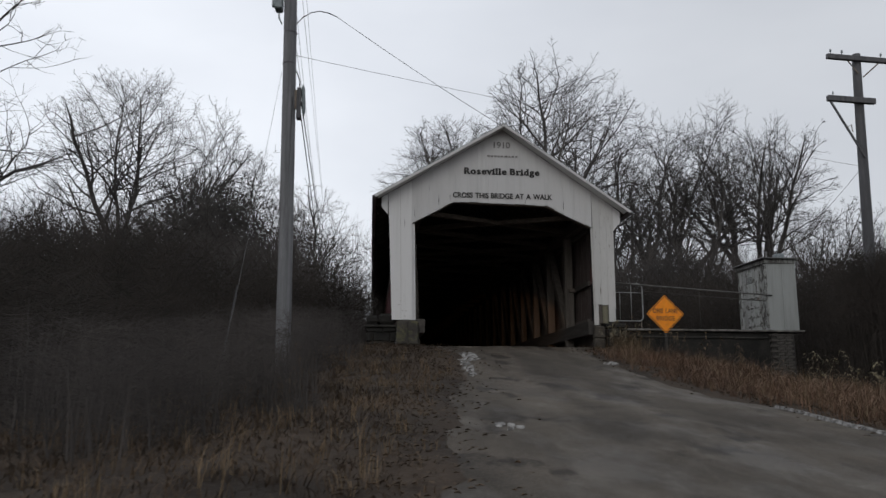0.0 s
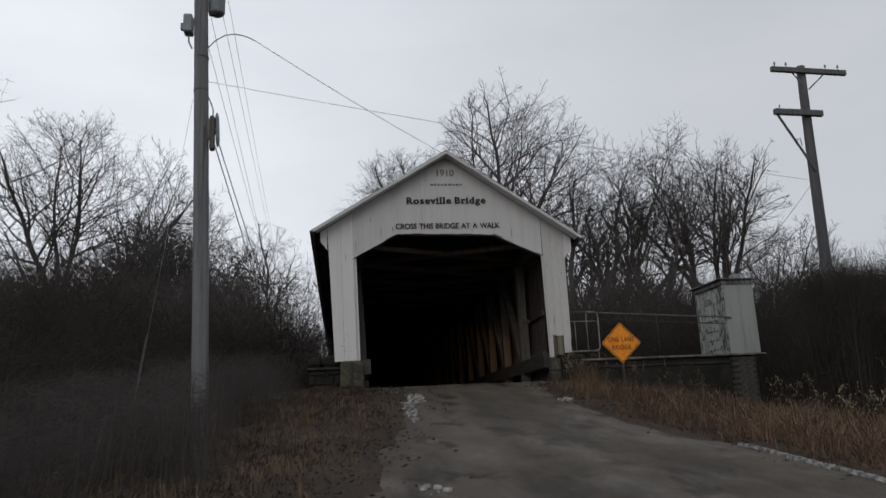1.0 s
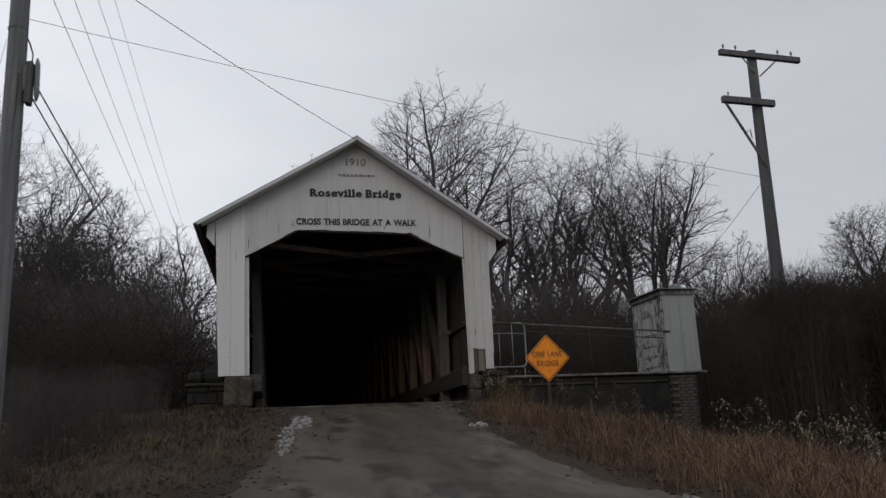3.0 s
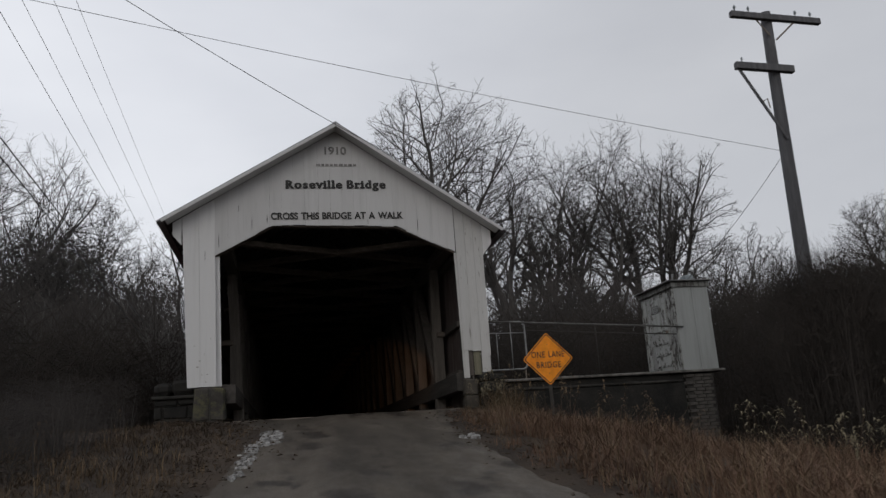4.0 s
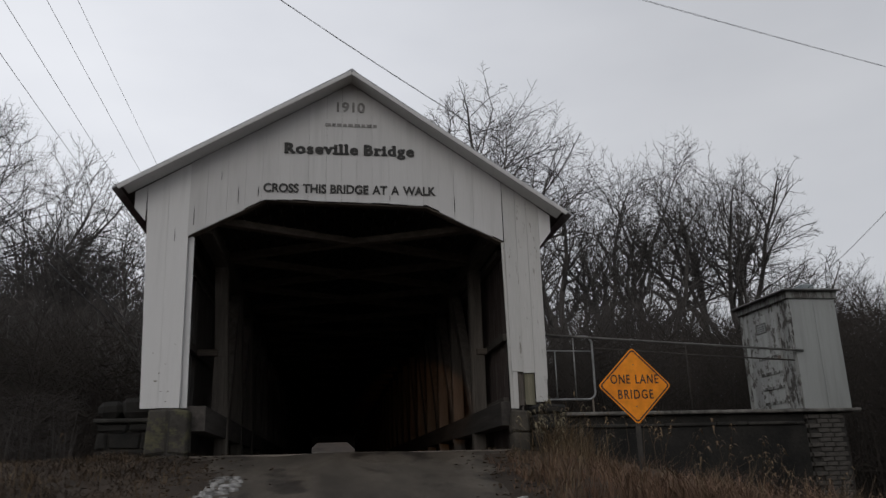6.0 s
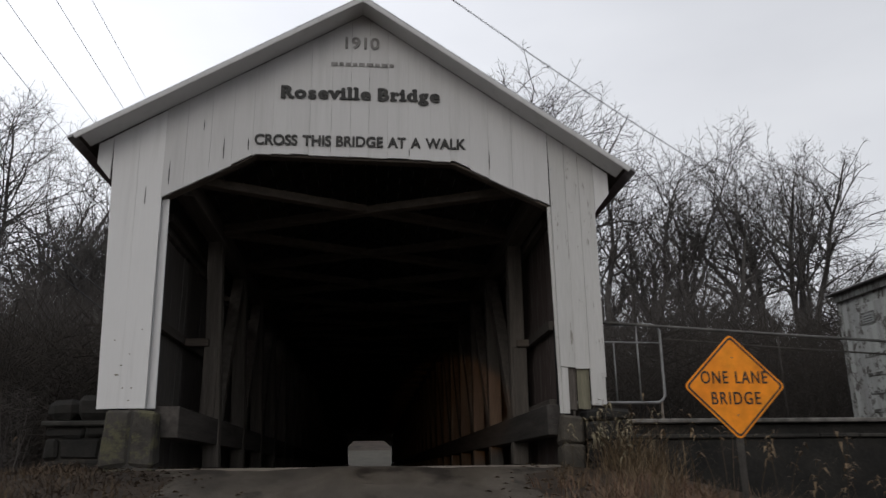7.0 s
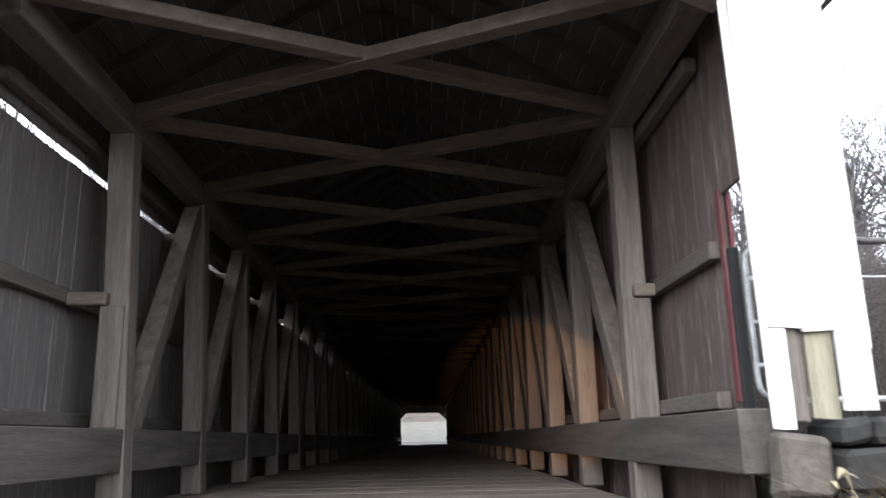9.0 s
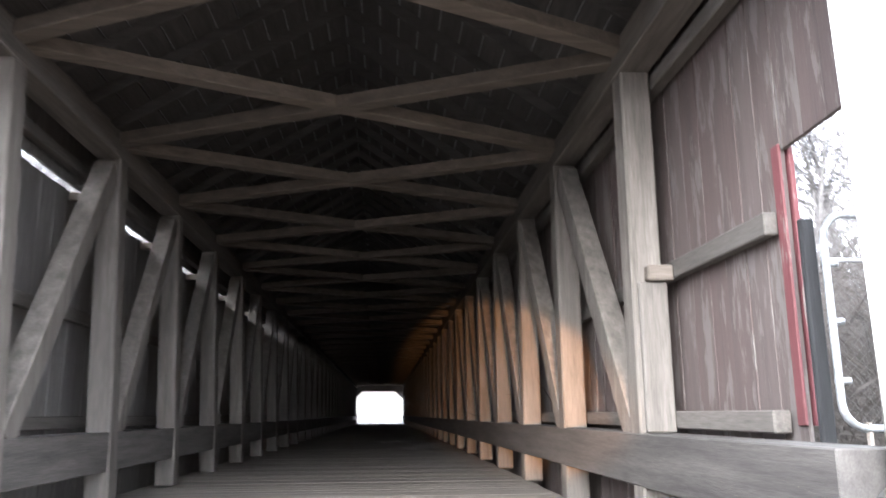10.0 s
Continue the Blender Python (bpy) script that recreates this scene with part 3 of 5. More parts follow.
# gable boards over the opening
x = -2.44
while x < 2.42:
    w = rnd.uniform(0.23, 0.31)
    x1 = min(x + w, 2.43)
    if 2.43 - x1 < 0.12:
        x1 = 2.43
    dz = jit(0.018)
    front_board("board", x + rnd.choice((0.0004, 0.0008, 0.002)), x1 - 0.0006, lambda c: open_z(c) + dz, lambda c: roof_z(c) - 0.05, jit(0.004), WHITE_GABLE)
    x = x1
# legs of the front
for xa, xb in ((-2.925, -2.68), (-2.68, -2.44)):
    k = (-2.44 - xa) / 0.49
    front_board("board", xa - 0.14 * k, xb - (0.14 * (k - 0.5) if xb < -2.5 else 0) - 0.004, lambda c: 0.835 + jit(0.015), lambda c: roof_z(c) - 0.06, jit(0.004), WHITE,
                lean0=0.14 * k, lean1=0.055 if xb > -2.5 else 0.07)
front_board("board", -3.24, -3.07, lambda c: 3.62 - (c + 3.07) * 1.2 - 0.0, lambda c: roof_z(c) - 0.06, 0.01, WHITE)
front_board("board", 2.44, 2.64, lambda c: 1.28 + jit(0.04), lambda c: roof_z(c) - 0.05, 0.0, WHITE_WORN, "white board flaking to bare grey wood", 0.02, 0.01)
front_board("board", 2.646, 2.82, lambda c: 1.30 + jit(0.03), lambda c: roof_z(c) - 0.05, -0.005, WHITE_WORN, "white board flaking to bare grey wood")
front_board("board", 2.826, 3.02, lambda c: 1.22 + jit(0.03), lambda c: roof_z(c) - 0.05, 0.004, WHITE_WORN, "white board flaking to bare grey wood")
front_board("board", 3.026, 3.22, lambda c: 3.30 + (c - 3.02) * 1.3, lambda c: roof_z(c) - 0.06, 0.008, WHITE)
front_board("board", 2.47, 2.55, lambda c: 0.76, lambda c: 1.36, 0.012, WHITE_WORN, "narrow jamb board reaching down to the stone")
front_board("board", 2.556, 2.655, lambda c: 0.80, lambda c: 1.33, 0.060, TIMBER_V, "dark inner board showing through the broken leg")
front_board("board", 2.662, 2.812, lambda c: 0.82 + jit(0.02), lambda c: 1.31, 0.030, PATCH_WOOD, "bare weathered patch board at the foot of the leg")
front_board("board", 2.82, 3.00, lambda c: 0.87 + jit(0.02), lambda c: 1.24, -0.012, WHITE_WORN, "white patch board at the foot of the leg")
# reveals round the opening
jamb = Geo()
jamb.beam((-2.375, 0.10, 0.84), (-2.425, 0.10, 3.40), 0.03, 0.15)
part("jamb", jamb, WHITE, facade)
jamb = Geo()
jamb.beam((2.462, 0.05, 0.76), (2.425, 0.05, 3.38), 0.03, 0.05)
part("jamb", jamb, WHITE_WORN, facade)
for i in range(3):
    jamb = Geo()
    jamb.beam((OPEN_X[i], 0.11, OPEN_Z[i] - 0.008), (OPEN_X[i + 1], 0.11, OPEN_Z[i + 1] - 0.008), 0.15, 0.03)
    part("soffit_board", jamb, TIMBER_X, facade, "bare brown board under the edge of the opening")
# rake boards
rake = Geo()
rake.beam((EAVE_LX - 0.02, FRONT - 0.015, EAVE_LZ - 0.035), (0, FRONT - 0.015, APEX_Z - 0.035), 0.065, 0.028, up=(0, 1, 0))
part("rake_board", rake, WHITE_GABLE, facade, "white rake board along the gable edge")
rake = Geo()
rake.beam((0, FRONT - 0.015, APEX_Z - 0.035), (EAVE_RX + 0.02, FRONT - 0.015, EAVE_RZ - 0.035), 0.065, 0.028, up=(0, 1, 0))
part("rake_board", rake, WHITE_GABLE, facade, "white rake board along the gable edge")
# pale soffit boards under the front overhang
for ex, ez in ((EAVE_LX, EAVE_LZ), (EAVE_RX, EAVE_RZ)):
    soffit = Geo().beam((0, (FRONT - 0.004) / 2, APEX_Z - 0.040), (ex * 0.985, (FRONT - 0.004) / 2, APEX_Z + (ez - APEX_Z) * 0.985 - 0.040), -FRONT - 0.02, 0.018)
    part("soffit", soffit, WHITE, facade, "pale boards under the gable overhang")
# chips in the paint of the left leg, down to bare wood
rc = random.Random(77)
for cx, cz, w, h in ((-2.70, 1.33, 0.06, 0.03), (-2.74, 1.22, 0.09, 0.035), (-2.66, 1.07, 0.05, 0.035), (-2.56, 1.07, 0.045, 0.03), (-2.62, 1.46, 0.04, 0.025), (-2.80, 1.62, 0.035, 0.025), (-2.58, 0.93, 0.05, 0.03), (-2.50, 1.75, 0.03, 0.03)):
    ring = []
    for k in range(10):
        a = 6.2832 * k / 10
        q = rc.uniform(0.5, 1.0) * 0.32
        ring.append((cx + w * q * math.cos(a), cz + h * q * math.sin(a)))
    part("paint_chip", Geo().prism(ring, -0.0075, 0.004), PATCH_WOOD, facade)
# dark splits between and along the gable boards
for cx, z0, z1, w in ((-2.36, 3.56, 3.86, 0.012), (-1.72, 3.92, 4.20, 0.010), (-1.42, 4.05, 4.22, 0.014), (-1.98, 4.30, 4.44, 0.008), (1.66, 3.86, 4.12, 0.010), (0.62, 4.02, 4.12, 0.009),
                      (-2.62, 3.30, 3.52, 0.009)):
    split = Geo().prism([(cx - w * 0.2, z0), (cx + w * 0.4, z0), (cx + w * 0.5, (z0 + z1) / 2), (cx + w * 0.1, z1), (cx - w * 0.5, (z0 + z1) / 2)], -0.0105, 0.004)
    part("split", split, BLACK, facade)
# lettering
lettering("lettering", "Roseville Bridge", BLACK, facade, (-0.012, -0.012, 4.845), 2.07, 0.24, 0.012, SOUTH, serif=True, wide=0.046)
lettering("lettering", "CROSS THIS BRIDGE AT A WALK", BLACK, facade, (0.005, -0.012, 4.195), 2.70, 0.148, 0.012, SOUTH, wide=0.018)
lettering("lettering", "1910", FADED, facade, (-0.005, -0.012, 5.62), 0.455, 0.175, 0.012, SOUTH, wide=0.014)
bars = Geo()
u = -0.41
for w in (0.085, 0.055, 0.07, 0.06, 0.075, 0.09, 0.06, 0.08, 0.06):
    bars.box(u, u + w, -0.016, -0.008, 5.275, 5.325, 0.002)
    u += w + 0.024
part("faded_lettering_bars", bars, FADED, facade)


# roof: two slopes of sheet on boards, rafters under the front
def slope(side, z_off, thick, x_out, x_in=0.0):
    ex, ez = (EAVE_LX, EAVE_LZ) if side < 0 else (EAVE_RX, EAVE_RZ)
    g = Geo()
    poly = [(x_in, APEX_Z + z_off), (ex * x_out, APEX_Z + (ez - APEX_Z) * x_out + z_off)]
    poly = [(x_in, APEX_Z + z_off + thick)] + poly + [(poly[1][0], poly[1][1] + thick)]
    if side > 0:
        poly = poly[::-1]
    return g.prism(poly, FRONT, FAR + 0.4)


roofs = {}
for side in (-1, 1):
    roofs[side] = part("roof", slope(side, 0.004, 0.035, 1.03), ROOF_METAL, bridge, "grey sheet roof slope")
    ex, ez = (EAVE_LX, EAVE_LZ) if side < 0 else (EAVE_RX, EAVE_RZ)
    for k in range(15):
        a, b = (k + 0.04) / 15, (k + 0.96) / 15
        p = [(ex * a, APEX_Z + (ez - APEX_Z) * a - 0.026), (ex * b, APEX_Z + (ez - APEX_Z) * b - 0.026)]
        p = [(p[0][0], p[0][1] + 0.026)] + p + [(p[1][0], p[1][1] + 0.026)]
        part("roof_board", Geo().prism(p if side < 0 else p[::-1], FRONT, FAR + 0.3), TIMBER_ROOF, roofs[side])
    for k in range(1, 30):
        y = -0.18 + k * 0.78
        r = Geo().beam((0, y, APEX_Z - 0.10), (ex * 0.985, y, APEX_Z + (ez - APEX_Z) * 0.985 - 0.10), 0.05, 0.13)
        part("rafter", r, RAFTER, roofs[side])
rest = Geo()
for k in range(30, 96):
    for ex, ez in ((EAVE_LX, EAVE_LZ), (EAVE_RX, EAVE_RZ)):
        y = -0.18 + k * 0.78
        rest.beam((0, y, APEX_Z - 0.10), (ex * 0.985, y, APEX_Z + (ez - APEX_Z) * 0.985 - 0.10), 0.05, 0.13)
part("far_raftering", rest, TIMBER_ROOF, roofs[1], kind="stuff")
cap = Geo().prism([(-0.16, roof_z(-0.16) + 0.045), (0, APEX_Z + 0.03), (0.16, roof_z(0.16) + 0.045), (0, APEX_Z + 0.062)], FRONT + 0.02, FAR + 0.4)
part("ridge_cap", cap, ROOF_METAL, bridge)

# trusses: chords, posts, braces
PANEL0, PANEL = 2.70, 2.30
TRUSS_X = {-1: 2.27, 1: 2.43}
WALL_X = 2.60
for s in (-1, 1):
    TX = TRUSS_X[s]
    chord = Geo()
    cx = TX + (0.02 if s > 0 else -0.08)
    chord.beam((s * cx, 0.20, 0.70), (s * cx, FAR - 0.5, 0.70), 0.28, 0.36)
    part("bottom_chord", chord, CHORD, bridge, "heavy squared bottom chord on the bridge seat")
    chord = Geo()
    chord.beam((s * TX, 0.5, 3.72), (s * TX, FAR - 0.5, 3.72), 0.24, 0.26)
    part("top_chord", chord, TIMBER_Y, bridge)
    far_posts = Geo()
    for k in range(31):
        y = PANEL0 + PANEL * k
        lean = 0.012 * math.sin(3.7 * k + s)
        foot = 0.14 if s < 0 else 0.0
        post = Geo().beam((s * (TX - foot), y, 0.19), (s * TX + lean, y, 3.60), 0.23, 0.23, 0.015, up=(0, 1, 0))
        # the brace is halved into the foot of its post and runs up to the head of the next
        brace = Geo().beam((s * (TX - foot * 0.8), y + 0.20, 0.86), (s * TX, y + PANEL - 0.14, 3.46), 0.19, 0.23)
        if k >= 12:
            far_posts.add(post.v, post.f).add(brace.v, brace.f)
            continue
        p = part("truss_post", post, TIMBER_V, bridge)
        part("truss_brace", brace, TIMBER_V, bridge)
        # spacer blocks between post and wall, and the plank that carries the lower one
        lo, hi = sorted((s * (TX - 0.02), s * WALL_X))
        if k:
            part("spacer_block", Geo().box(lo, hi, y - 0.20, y - 0.12, 3.12, 3.21, 0.012), TIMBER_X, p)
            continue
        part("spacer_block", Geo().box(lo, hi, y - 0.215, y - 0.12, 1.945, 2.06, 0.012), TIMBER_X, p)
        lo, hi = sorted((s * (TX - 0.075 - foot * 0.6), s * (TX + 0.135 - foot * 0.6)))
        part("packing_plank", Geo().box(lo, hi, y - 0.165, y - 0.118, 0.885, 1.942, 0.010), TIMBER_V, p)
    part("far_truss", far_posts, TIMBER_V, bridge, "rows of posts and braces deep in the bridge", kind="stuff")
# crossed braces lying flat under the roof
far_x = Geo()
for k in range(32):
    y0, y1 = PANEL0 + PANEL * (k - 1), PANEL0 + PANEL * k
    z = 3.80
    xa = Geo().beam((-2.27, y0 + 0.05, z), (2.43, y1 - 0.05, z), 0.16, 0.12)
    xb = Geo().beam((-2.27, y1 - 0.05, z - 0.012), (2.43, y0 + 0.05, z - 0.012), 0.16, 0.12)
    if k < 12:
        part("cross_brace", xa, TIMBER_X, bridge)
        part("cross_brace", xb, TIMBER_X, bridge)
    else:
        far_x.add(xa.v, xa.f).add(xb.v, xb.f)
part("far_cross_bracing", far_x, TIMBER_X, bridge, kind="stuff")

# side walls of upright boards on girts
WALL_Y0 = 1.08
SLIT_LO, SLIT_HI = 3.290, 3.372
SLANT = (2.46, 2.43)


def side_board(x, y0, y1, z0, z1):
    return Geo().box(x - 0.014, x + 0.014, y0, y1, z0, z1, 0.004)


for s in (-1, 1):
    wx = s * 2.71
    girt = Geo().beam((s * 2.64, WALL_Y0 + 0.06, 2.03), (s * 2.64, FAR - 1, 2.03), 0.08, 0.13)
    wall = part("side_wall", girt, TIMBER_Y, bridge, "upright weathered boards nailed to girts")
    for gz in (0.97, 3.52):
        part("girt", Geo().beam((s * 2.62, WALL_Y0 + 0.1, gz), (s * 2.62, FAR - 1, gz), 0.10, 0.12), TIMBER_Y, wall)
    top = 3.95 if s < 0 else 3.80
    y, rest_w, count = WALL_Y0, Geo(), 0
    while y < FAR - 1.0:
        w = rnd.uniform(0.24, 0.31)
        z0 = -0.25 + jit(0.03)
        spans = [(z0, SLIT_LO + jit(0.005)), (SLIT_HI, top)] if s < 0 else [(z0, top)]
        for a, b in spans:
            g = side_board(wx + jit(0.006), y, y + w - 0.003, a, b)
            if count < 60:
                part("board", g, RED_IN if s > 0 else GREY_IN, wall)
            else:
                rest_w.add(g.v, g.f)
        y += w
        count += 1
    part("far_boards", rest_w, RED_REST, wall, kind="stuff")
    # outer red face and corner board
    corner = Geo().box(s * 2.735, s * 2.765, WALL_Y0 - 0.02, WALL_Y0 + 0.09, 0.95, top - 0.05, 0.004)
    part("corner_board", corner, RED, wall, "red-painted corner board")
    if s > 0:
        part("corner_board", Geo().box(2.676, 2.694, WALL_Y0 - 0.02, WALL_Y0 + 0.06, 0.95, 2.46, 0.004), RED, wall, "red-painted corner board")
    out = Geo()
    y = WALL_Y0 + 0.10
    while y < FAR - 1.0:
        w = rnd.uniform(0.24, 0.31)
        spans = [(0.92, SLIT_LO - 0.08)] if s < 0 else [(0.92, top - 0.2)]
        for a, b in spans:
            out.box(s * 2.727, s * 2.747, y, y + w - 0.004, a + jit(0.02), b, 0.003)
        y += w
    part("outer_boards", out, RED, wall, "faded red outer boarding", kind="stuff")
    # boards over the open bay behind the front, cut to a slant
    for k in range(4):
        ya, yb = 0.14 + k * 0.233, 0.14 + (k + 1) * 0.233
        za, zb = SLANT[0] + (SLANT[1] - SLANT[0]) * k / 4, SLANT[0] + (SLANT[1] - SLANT[0]) * (k + 1) / 4
        xa, xb = s * 2.70, s * 2.728
        if s < 0:
            b = Geo().box(xb, xa, ya, yb - 0.003, 0.86, SLIT_LO if k < 3 else 2.94, 0.003)
            if k == 3:
                # a narrow upright slot lets daylight in beside the corner
                b.box(xb, xa, ya, 0.965, 2.94, SLIT_LO, 0.003)
                b.box(xb, xa, 1.035, yb - 0.003, 2.94, SLIT_LO, 0.003)
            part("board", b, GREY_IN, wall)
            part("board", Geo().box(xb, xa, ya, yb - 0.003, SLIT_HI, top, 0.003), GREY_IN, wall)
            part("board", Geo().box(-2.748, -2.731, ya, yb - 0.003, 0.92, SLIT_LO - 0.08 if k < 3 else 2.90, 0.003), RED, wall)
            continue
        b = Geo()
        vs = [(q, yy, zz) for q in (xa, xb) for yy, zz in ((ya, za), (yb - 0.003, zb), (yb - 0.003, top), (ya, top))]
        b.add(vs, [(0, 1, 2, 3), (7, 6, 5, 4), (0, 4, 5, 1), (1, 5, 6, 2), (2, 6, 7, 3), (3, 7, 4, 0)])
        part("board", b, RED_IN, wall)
# deck
joists = Geo()
for k in range(-4, 5):
    joists.beam((k * 0.55, 0.0, -0.12), (k * 0.55, FAR, -0.12), 0.12, 0.34)
deck = part("deck", joists, TIMBER_Y, bridge, "plank floor worn by wheels")
plank_meshes = []
for k in range(5):
    w = 0.225 + 0.012 * k
    plank_meshes.append((w, Geo().box(-2.42, 2.42, -w / 2, w / 2, -0.045, 0.0, 0.006).mesh("plank", PLANK)))
y, count, rest_d = 0.02, 0, Geo()
while y < FAR:
    w, me = plank_meshes[rnd.randrange(5)]
    if count < 90:
        piece("plank", me, deck, (jit(0.01), y + w / 2, DECK + jit(0.004)))
    else:
        rest_d.box(-2.42, 2.42, y, y + w, DECK - 0.045, DECK + jit(0.004), 0.005)
    y += w + 0.006
    count += 1
part("far_planks", rest_d, PLANK_REST, deck, kind="stuff")
# far portal
far_front = Geo()
far_open_x, far_open_z = [-2.5, -1.6, 1.6, 2.5], [2.40, 3.22, 3.22, 2.40]
cuts = sorted([-3.2 + 0.28 * k for k in range(23)] + [-2.5, -1.6, 1.6, 2.5, 3.2])
for x, x1 in zip(cuts, cuts[1:]):
    if x1 - x < 0.02:
        continue
    lo, lo1 = [0.2 if abs((x + x1) / 2) > 2.5 else lerp_table(q, far_open_x, far_open_z) for q in (x, x1)]
    far_front.prism([(x, lo), (x1, lo1), (x1, roof_z(x1) - 0.06), (x, roof_z(x) - 0.06)], FAR, FAR + 0.03)
part("far_portal", far_front, TIMBER_ROOF, bridge, "boarded far end with a chamfered opening", kind="")

# ---- abutments ----
def stone_courses(ob, x0, x1, y0, y1, z0, z1, course, length, seed, name="stone", mat=STONE):
    """Rough blocks laid in courses, each an object, round and over a core."""
    r = random.Random(seed)
    z, row = z0, 0
    while z < z1 - 0.02:
        h = min(course * r.uniform(0.85, 1.15), z1 - z)
        if z1 - z - h < 0.08:
            h = z1 - z
        x = x0 - (length * 0.5 if row % 2 else 0)
        while x < x1 - 0.02:
            w = length * r.uniform(0.8, 1.25)
            a, b = max(x, x0), min(x + w, x1)
            if x1 - b < 0.12:
                b = x1
                w = b - x
            if b - a > 0.05:
                o = r.uniform(-0.02, 0.02)
                g = Geo().box(a + 0.006, b - 0.006, y0 + o, y1 + o, z + 0.006, z + h - 0.006, 0.028)
                for i, v in enumerate(g.v):
                    q = Vector(v)
                    g.v[i] = tuple(q + Vector((1, 1, 1)) * 0.045 * noise.noise(q * 5.0))
                part(name, g, mat, ob)
            x += w
        z += h
        row += 1


core = Geo().box(-3.50, -2.84, 0.36, 2.1, -2.6, 0.72, 0.03)
abut = solo("abutment", core, CONCRETE_DARK, (-2.8, 0.3, -2.6), "dark mossy stone abutment beside the bridge leg", "abutment")
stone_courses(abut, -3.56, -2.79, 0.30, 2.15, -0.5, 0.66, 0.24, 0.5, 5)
part("ledge", Geo().box(-3.60, -2.78, 0.24, 2.15, 0.664, 0.725, 0.015), SLAB_DARK, abut, "thin ledge stone")
lump = Geo()
for a, bx, zt in ((-3.56, -3.26, 0.97), (-3.26, -2.80, 1.02)):
    lump.box(a, bx, 0.28, 1.6, 0.738, zt, 0.07)
for i, v in enumerate(lump.v):
    q = Vector(v)
    lump.v[i] = tuple(q + Vector((1, 1, 0.6)) * 0.06 * noise.noise(q * 2.6) * (1 if q.z > 0.8 else 0.3))
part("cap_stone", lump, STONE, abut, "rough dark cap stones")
core = Geo().box(-2.75, -2.26, -0.06, 0.19, -1.2, 0.80, 0.02)
pier = solo("stone_pier", core, MORTAR, (-2.55, 0.2, -1.2), "rough grey stone pier under the white leg", "pier")
stone_courses(pier, -2.80, -2.22, -0.11, 0.10, -0.6, 0.815, 0.70, 0.40, 15, mat=LICHEN_STONE)
core = Geo().box(2.80, 3.16, 0.30, 2.1, -2.6, 0.62, 0.03)
abut = solo("abutment", core, CONCRETE_DARK, (2.8, 0.3, -2.6), "dark stone abutment under the worn leg", "abutment")
stone_courses(abut, 2.72, 3.24, -0.16, 0.29, -0.6, 0.80, 0.26, 0.4, 8)
core = Geo().box(2.44, 2.66, -0.02, 0.19, -1.2, 0.72, 0.02)
jpier = solo("stone_pier", core, MORTAR, (2.55, 0.1, -1.2), "brownish stone pillar under the jamb board", "pier")
stone_courses(jpier, 2.40, 2.70, -0.07, 0.12, -0.6, 0.735, 0.36, 0.5, 18, mat=PIER_STONE)

# ---- gauge shed on its slab ----
slab = Geo().box(3.12, 8.50, 0.44, 1.1, 0.665, 0.72, 0.012)
slab = solo("walkway_slab", slab, SLAB, (5.8, 0.76, 0.64), "narrow stained concrete walkway from bridge to shed", "walkway")
under = Geo().box(3.25, 7.5, 0.54, 1.06, -2.4, 0.662, 0.02)
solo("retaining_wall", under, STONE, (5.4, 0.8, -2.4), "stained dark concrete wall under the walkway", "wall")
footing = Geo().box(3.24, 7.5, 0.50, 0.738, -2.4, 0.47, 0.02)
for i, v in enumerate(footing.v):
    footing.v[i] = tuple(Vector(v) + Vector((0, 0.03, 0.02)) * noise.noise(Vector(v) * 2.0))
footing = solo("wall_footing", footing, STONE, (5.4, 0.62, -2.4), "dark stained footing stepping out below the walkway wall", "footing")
x = 3.26
while x < 7.4:
    w = rnd.uniform(0.5, 0.9)
    part("coping", Geo().box(x, min(x + w, 7.48) - 0.012, 0.47 + jit(0.01), 0.735, 0.474, 0.525 + jit(0.008), 0.012), SLAB_DARK, footing)
    x += w
core = Geo().box(7.56, 8.24, 0.56, 2.2, -2.6, 0.63, 0.005)
pier = solo("brick_pier", core, MORTAR, (7.9, 0.9, -2.6), "weathered brick pier carrying the shed", "pier")
brick_me = Geo().box(-0.100, 0.100, -0.03, 0.03, -0.033, 0.033, 0.006).mesh("brick", BRICK)
brick_side = Geo().box(-0.03, 0.03, -0.100, 0.100, -0.033, 0.033, 0.006).mesh("brick", BRICK)
for row in range(26):
    z = 0.595 - row * 0.076
    for k in range(4):
        bx = 7.56 + 0.10 + k * 0.212 - (0.06 if row % 2 else 0)
        if 7.6 < bx < 8.15:
            piece("brick", brick_me, pier, (bx, 0.548, z))
    for k in range(4):
        piece("brick", brick_side, pier, (7.552, 0.66 + k * 0.212 + (0.1 if row % 2 else 0), z))

SX0, SX1, SY0, SY1, SZ0, SZ1 = 7.56, 8.42, 0.56, 2.20, 0.735, 2.66
shed = root("gauge_shed", (8.04, 1.36, SZ0), "small tall wooden shed with peeling whitish paint on a concrete slab", "shed")
core = Geo().box(SX0 + 0.03, SX1 - 0.03, SY0 + 0.03, SY1 - 0.03, SZ0, SZ1 - 0.02, 0.004)
body = part("body", core, TIMBER_V, shed)
part("floor_slab", Geo().box(7.5, 8.44, 1.104, 2.3, 0.64, SZ0 - 0.004, 0.01), CONCRETE, shed)
x = SX0
for w in (0.44, 0.42):
    part("board", Geo().box(x + 0.003, x + w - 0.003, SY0 + jit(0.003), SY0 + 0.028, SZ0 - 0.02, SZ1, 0.004), SHED_SIDE, body)
    x += w
y = SY0
k = 0
